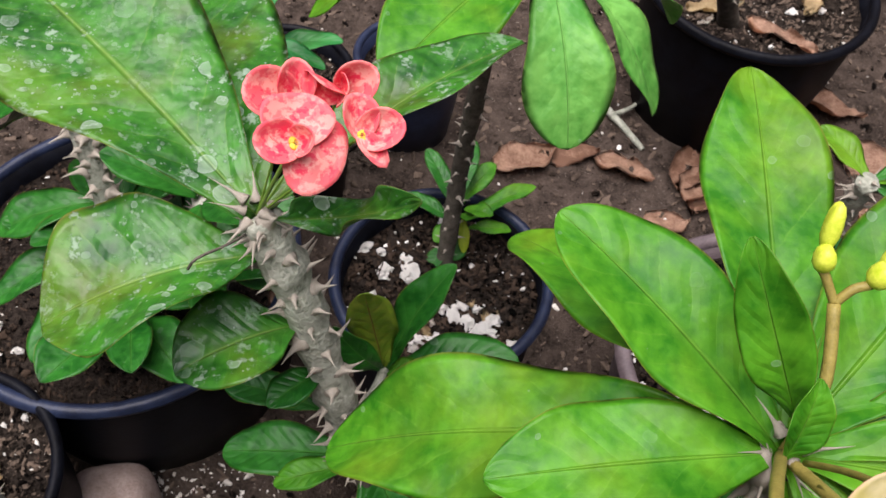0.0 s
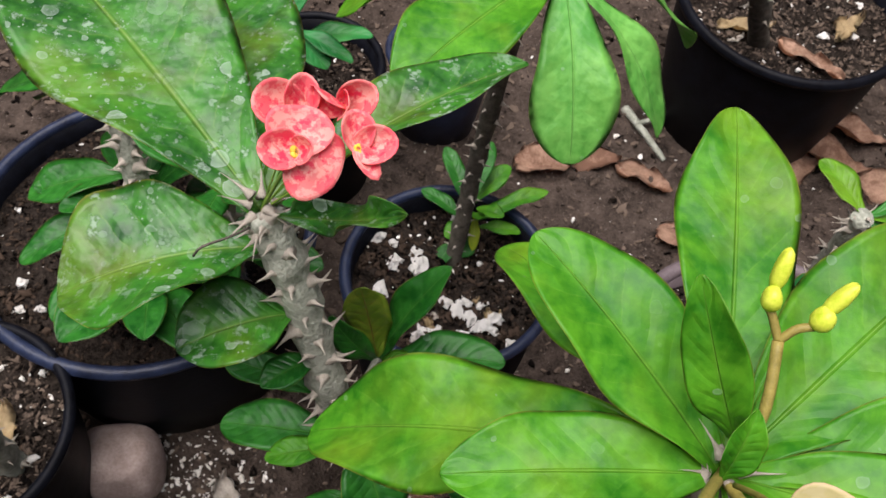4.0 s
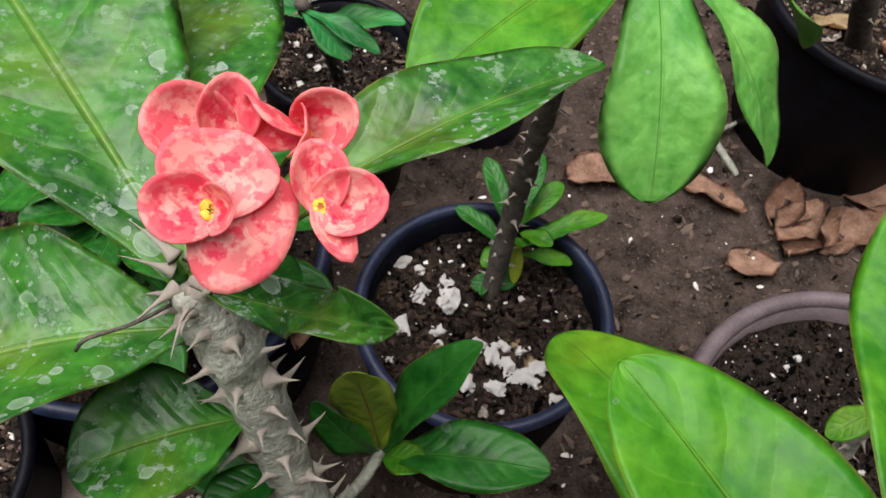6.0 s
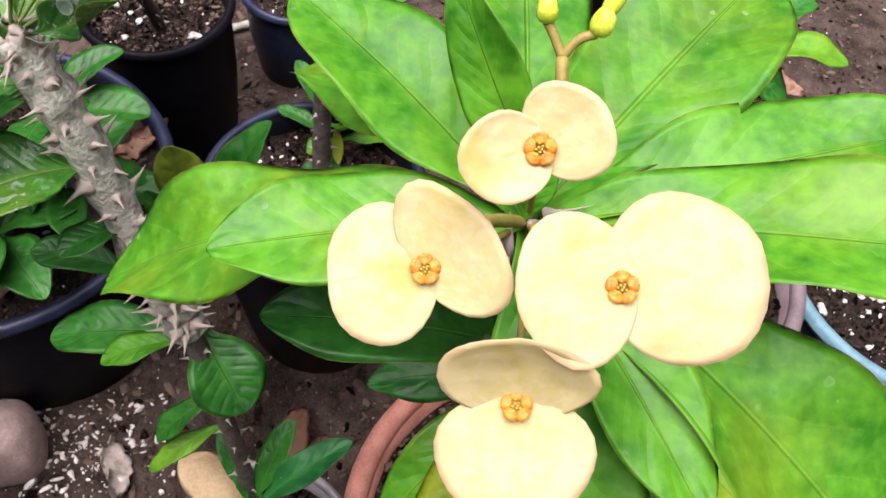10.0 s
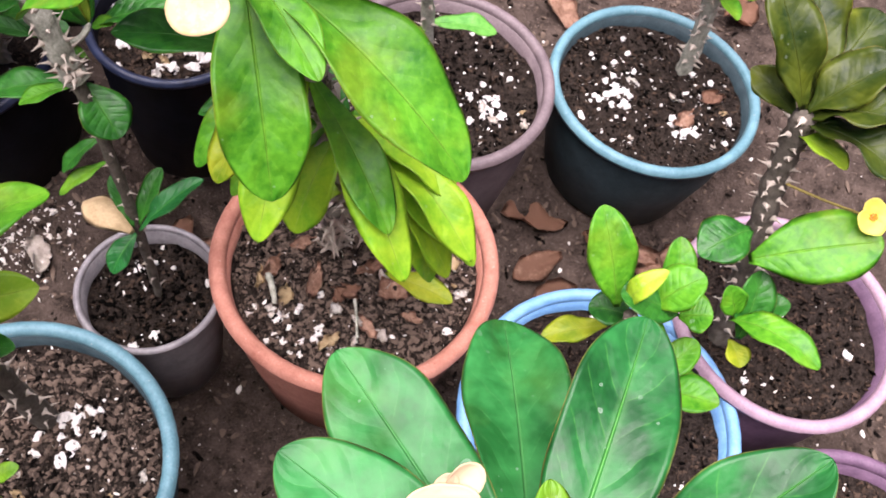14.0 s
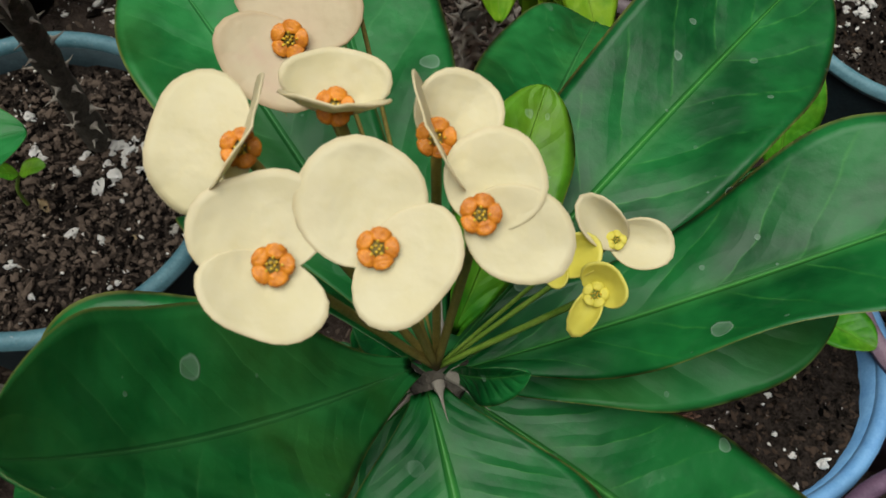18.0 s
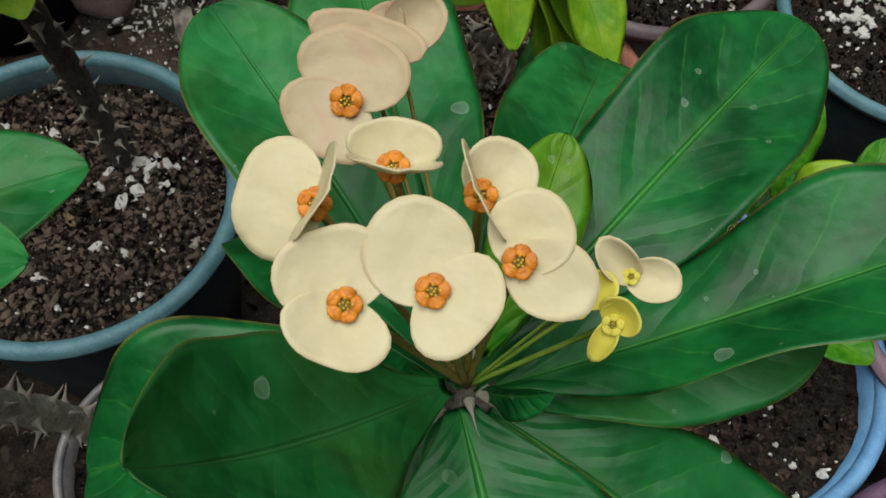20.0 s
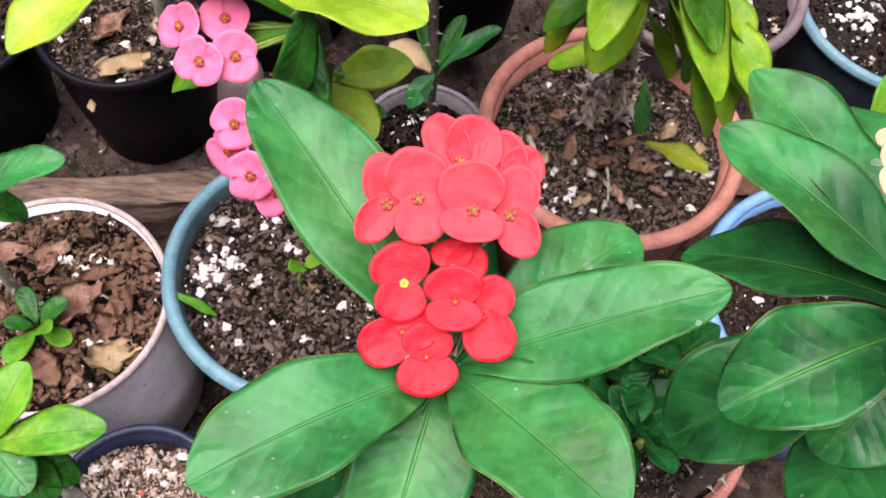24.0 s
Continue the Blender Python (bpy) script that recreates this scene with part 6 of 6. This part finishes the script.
rl = random.Random(12)
for x, y, s, r, rz, c in ((0.105, 0.640, 0.075, 0.5, 40, 0.5), (0.150, 0.658, 0.06, 0.5, 10, 0.4), (0.206, 0.645, 0.06, 0.6, -20, 0.6), (0.286, 0.640, 0.075, 0.5, 60, 0.8), (0.270, 0.662, 0.07, 0.45, 75, 0.8), (0.337, 0.650, 0.09, 0.45, 50, 0.5), (0.300, 0.628, 0.07, 0.5, 55, 0.7), (0.405, 0.725, 0.09, 0.55, 5, 0.4),
                          (0.434, 0.775, 0.08, 0.5, 0, 0.4), (0.423, 0.338, 0.075, 0.55, -10, 0.4), (0.425, 0.285, 0.065, 0.5, 30, 0.5), (0.66, 0.737, 0.09, 0.4, -35, 0.5), (0.551, 0.278, 0.085, 0.5, -40, 0.4), (0.597, 0.298, 0.07, 0.6, 20, 0.6), (0.451, 0.242, 0.075, 0.6, 15, 0.4), (0.524, 0.305, 0.09, 0.5, -25, 0.4),
                          (0.395, 0.80, 0.07, 0.5, 80, 0.6), (0.36, 0.70, 0.07, 0.5, 20, 0.6), (0.47, 0.70, 0.08, 0.5, -30, 0.5), (0.25, 0.585, 0.05, 0.6, 20, 0.5), (0.02, 0.29, 0.06, 0.5, 70, 0.4), (0.055, 0.29, 0.05, 0.4, 30, 0.6), (0.46, 0.60, 0.07, 0.4, 120, 0.5), (0.70, 0.62, 0.08, 0.5, 40, 0.5), (0.12, 0.30, 0.05, 0.5, 10, 0.5), (0.68, 0.28, 0.07, 0.5, 60, 0.5)):
    dry_leaf((x, y, ground_height(x, y) - 0.001), s * 1.05, r * 1.2, rz, curl=c * 0.75, tilt=(rl.uniform(-22, 22), rl.uniform(-14, 14)))
dry_leaf((-0.092, 0.226, ground_height(-0.092, 0.226) - 0.001), 0.045, 0.6, 105, FLAKE, 0.8, (14, -10), "pale crumpled dry leaf on bare earth")
SOILS = "dry brown leaf scrap lying on potting soil"
for x, y, z, s, r, rz, c, m in ((-0.168, -0.110, 0.210, 0.038, 0.8, 20, 0.3, STRAW), (-0.205, -0.075, 0.210, 0.05, 0.7, 60, 0.7, DRY), (-0.185, -0.062, 0.210, 0.045, 0.7, 130, 0.7, DRY), (-0.195, -0.14, 0.210, 0.03, 0.8, 10, 0.6, DRY), (-0.235, 0.15, 0.232, 0.05, 0.5, 30, 0.4, STRAW), (-0.26, 0.19, 0.232, 0.05, 0.4, 70, 0.4, DRY), (-0.215, 0.20, 0.232, 0.04, 0.5, 120, 0.4, STRAW),
                                (0.175, 0.165, 0.192, 0.036, 0.4, 80, 0.8, DRY), (0.245, 0.155, 0.190, 0.03, 0.7, 10, 0.3, DRY), (0.27, 0.205, 0.190, 0.032, 0.5, 60, 0.5, STRAW), (0.56, 0.385, 0.168, 0.035, 0.6, 40, 0.5, DRY), (0.60, 0.42, 0.168, 0.03, 0.6, 10, 0.5, DRY), (0.40, -0.02, 0.182, 0.05, 0.25, 30, 0.4, DRY), (0.38, 0.09, 0.182, 0.04, 0.7, 100, 0.4, STRAW), (-0.07, 0.36, 0.232, 0.06, 0.4, 100, 0.5, DRY), (-0.1, 0.43, 0.232, 0.06, 0.4, 60, 0.5, DRY), (0.26, 0.74, 0.245, 0.06, 0.3, 20, 0.4, STRAW), (0.32, 0.71, 0.245, 0.07, 0.3, -30, 0.4, DRY), (0.36, 0.77, 0.245, 0.05, 0.4, 60, 0.4, STRAW), (-0.276, 0.01 - 0.05, 0.210, 0.04, 0.6, 15, 0.5, DRY), (-0.243, -0.035, 0.210, 0.035, 0.7, 70, 0.6, DRY), (-0.18, -0.085, 0.210, 0.035, 0.6, 110, 0.6, DRY), (-0.22, -0.13, 0.210, 0.045, 0.6, 150, 0.5, DRY), (0.19, 0.105, 0.190, 0.022, 0.6, 40, 0.5, STRAW), (0.22, 0.12, 0.190, 0.026, 0.5, 120, 0.5, DRY), (0.15, 0.15, 0.190, 0.022, 0.7, 80, 0.5, STRAW), (0.26, 0.13, 0.190, 0.020, 0.6, 160, 0.6, DRY), (0.165, 0.20, 0.190, 0.028, 0.5, 20, 0.6, DRY), (-0.15, 0.30, 0.234, 0.05, 0.5, 20, 0.5, DRY), (-0.20, 0.31, 0.234, 0.055, 0.45, 80, 0.5, DRY), (-0.23, 0.36, 0.234, 0.05, 0.5, 140, 0.5, DRY), (-0.13, 0.42, 0.234, 0.055, 0.4, 10, 0.5, DRY)):
    dry_leaf((x, y, z + soil_height(x, y) - 0.002), s, r, rz, m, c, label=SOILS)

rk = random.Random(5)
for x, y, z, n, sp in ((0.225, 0.100, 0.189, 4, 0.03), (0.205, 0.115, 0.189, 4, 0.05), (0.150, 0.120, 0.189, 4, 0.022), (0.300, 0.165, 0.189, 3, 0.02), (0.235, 0.155, 0.189, 4, 0.05), (0.565, 0.40, 0.163, 5, 0.05), (0.50, 0.39, 0.163, 4, 0.05), (0.335, 0.345, 0.214, 5, 0.035), (-0.235, 0.15, 0.229, 6, 0.045),
                       (-0.10, 0.01, 0.207, 4, 0.03), (0.01, -0.03, 0.207, 4, 0.05), (-0.24, -0.1, 0.207, 5, 0.06), (0.06, 0.345, 0.271, 5, 0.03), (0.03, 0.33, 0.271, 4, 0.03), (0.30, 0.73, 0.241, 6, 0.06), (0.41, -0.02, 0.179, 3, 0.05), (-0.12, -0.24, 0.179, 3, 0.03)):
    for _ in range(n):
        px, py = x + rk.uniform(-sp, sp), y + rk.uniform(-sp, sp)
        f = dry_leaf((px, py, z + soil_height(px, py) - 0.001), rk.uniform(0.006, 0.015), rk.uniform(0.5, 1.0), rk.uniform(0, 180), rk.choice((FLAKE, FLAKE, PERLITE, STRAW)), rk.uniform(0.2, 0.7), (rk.uniform(-35, 35), rk.uniform(-25, 25)), "pale crumpled flake lying on potting soil")
for x, y, s, r, rz, c, m in ((0.202, 0.150, 0.026, 0.8, 20, 0.2, DRY), (0.137, 0.175, 0.030, 0.6, 60, 0.9, DRY), (0.128, 0.165, 0.024, 0.4, 80, 0.8, STRAW), (0.226, 0.178, 0.034, 0.5, 30, 0.7, DRY), (0.235, 0.168, 0.022, 0.6, 110, 0.6, FLAKE), (-0.215, -0.105, 0.032, 0.8, 40, 0.6, DRY), (-0.25, -0.125, 0.034, 0.6, 100, 0.8, DRY), (-0.265, -0.09, 0.030, 0.7, 150, 0.7, DRY), (-0.20, -0.045, 0.036, 0.5, 20, 0.8, DRY)):
    z = 0.189 if x > 0 else 0.208
    dry_leaf((x, y, z + soil_height(x, y) - 0.002), s, r, rz, m, c, (rk.uniform(-20, 20), rk.uniform(-15, 15)), SOILS)


def twig(pts, r, label="bare brown twig on the earth"):
    bm = bmesh.new()
    tube(bm, curve_points(pts, 12), [r * (1 - 0.4 * k / 11) for k in range(12)], 8, 0.3)
    return tagged(part("twig", bm, BARK), label, "twig")


for x, y in ((-0.13, -0.25), (-0.10, -0.245), (-0.118, -0.232), (-0.14, -0.215), (-0.095, -0.22), (-0.11, -0.255), (-0.15, -0.24), (-0.125, -0.205)):
    bm = bmesh.new()
    bmesh.ops.create_icosphere(bm, subdivisions=2, radius=1.0)
    for v in bm.verts:
        q = v.co * (1 + 0.2 * noise.noise(v.co * 2 + Vector((x * 90, y * 90, 0))))
        v.co = Vector((x, y, 0.1815 + soil_height(x, y))) + q * 0.0022
    tagged(part("fertiliser_pellet", bm, PELLET), "small red pellet on sandy potting soil", "pellet", "red pellets")
twig([(0.18, 0.745, 0.10), (0.20, 0.715, 0.104), (0.228, 0.682, 0.10)], 0.005)
twig([(0.19, 0.72, 0.105), (0.21, 0.73, 0.108), (0.225, 0.75, 0.105)], 0.003)
twig([(-0.15, 0.68, 0.105), (-0.10, 0.70, 0.108), (-0.05, 0.73, 0.105)], 0.006)
twig([(0.40, -0.03, 0.186), (0.43, -0.045, 0.188), (0.455, -0.05, 0.186)], 0.0018, "thin dry twig on potting soil")
twig([(0.210, 0.146, 0.194), (0.212, 0.128, 0.197), (0.213, 0.108, 0.193)], 0.0016, "short dry stalk on potting soil")
twig([(0.135, 0.165, 0.195), (0.140, 0.150, 0.199), (0.142, 0.138, 0.194)], 0.0035, "thick broken stalk on potting soil")

# crumbs and grit on the earth
rg = random.Random(77)


def on_ground():
    x, y = rg.uniform(-0.5, 0.85), rg.uniform(-0.35, 0.95)
    return (x, y, ground_height(x, y) + 0.001)


tagged(crumbs(22000, on_ground, (0.0006, 0.006), 0.5, rg, "earth_crumbs", BITS, None), "dark crumbs of earth and bark", "grit")
tagged(crumbs(700, on_ground, (0.0006, 0.0040), 0.6, rg, "spilled_perlite", PERLITE, None), "white perlite grains spilled on earth", "grit")


def gravel_spot():
    x, y = rg.gauss(-0.122, 0.035), rg.gauss(0.238, 0.028)
    return (x, y, ground_height(x, y) + 0.001)


tagged(crumbs(380, gravel_spot, (0.0006, 0.0034), 0.9, rg, "pale_gravel", PERLITE, None), "pale gravel grains scattered on dark earth", "gravel")

# added plain walls, never in view, that close the yard and cut low sky light
for k, (x, y, sx, sy) in enumerate(((0.1, 3.0, 6.2, 0.2), (0.1, -2.6, 6.2, 0.2), (-2.9, 0.2, 0.2, 5.4), (3.1, 0.2, 0.2, 5.4))):
    bm = bmesh.new()
    box(bm, (x, y, 1.15), sx, sy, 2.6, 0, 0.0, 2)
    tagged(part(("wall_north", "wall_south", "wall_west", "wall_east")[k], bm, BRICK, smooth=False), "added plain wall out of view, blocks low sky light", "wall", kind="structure")
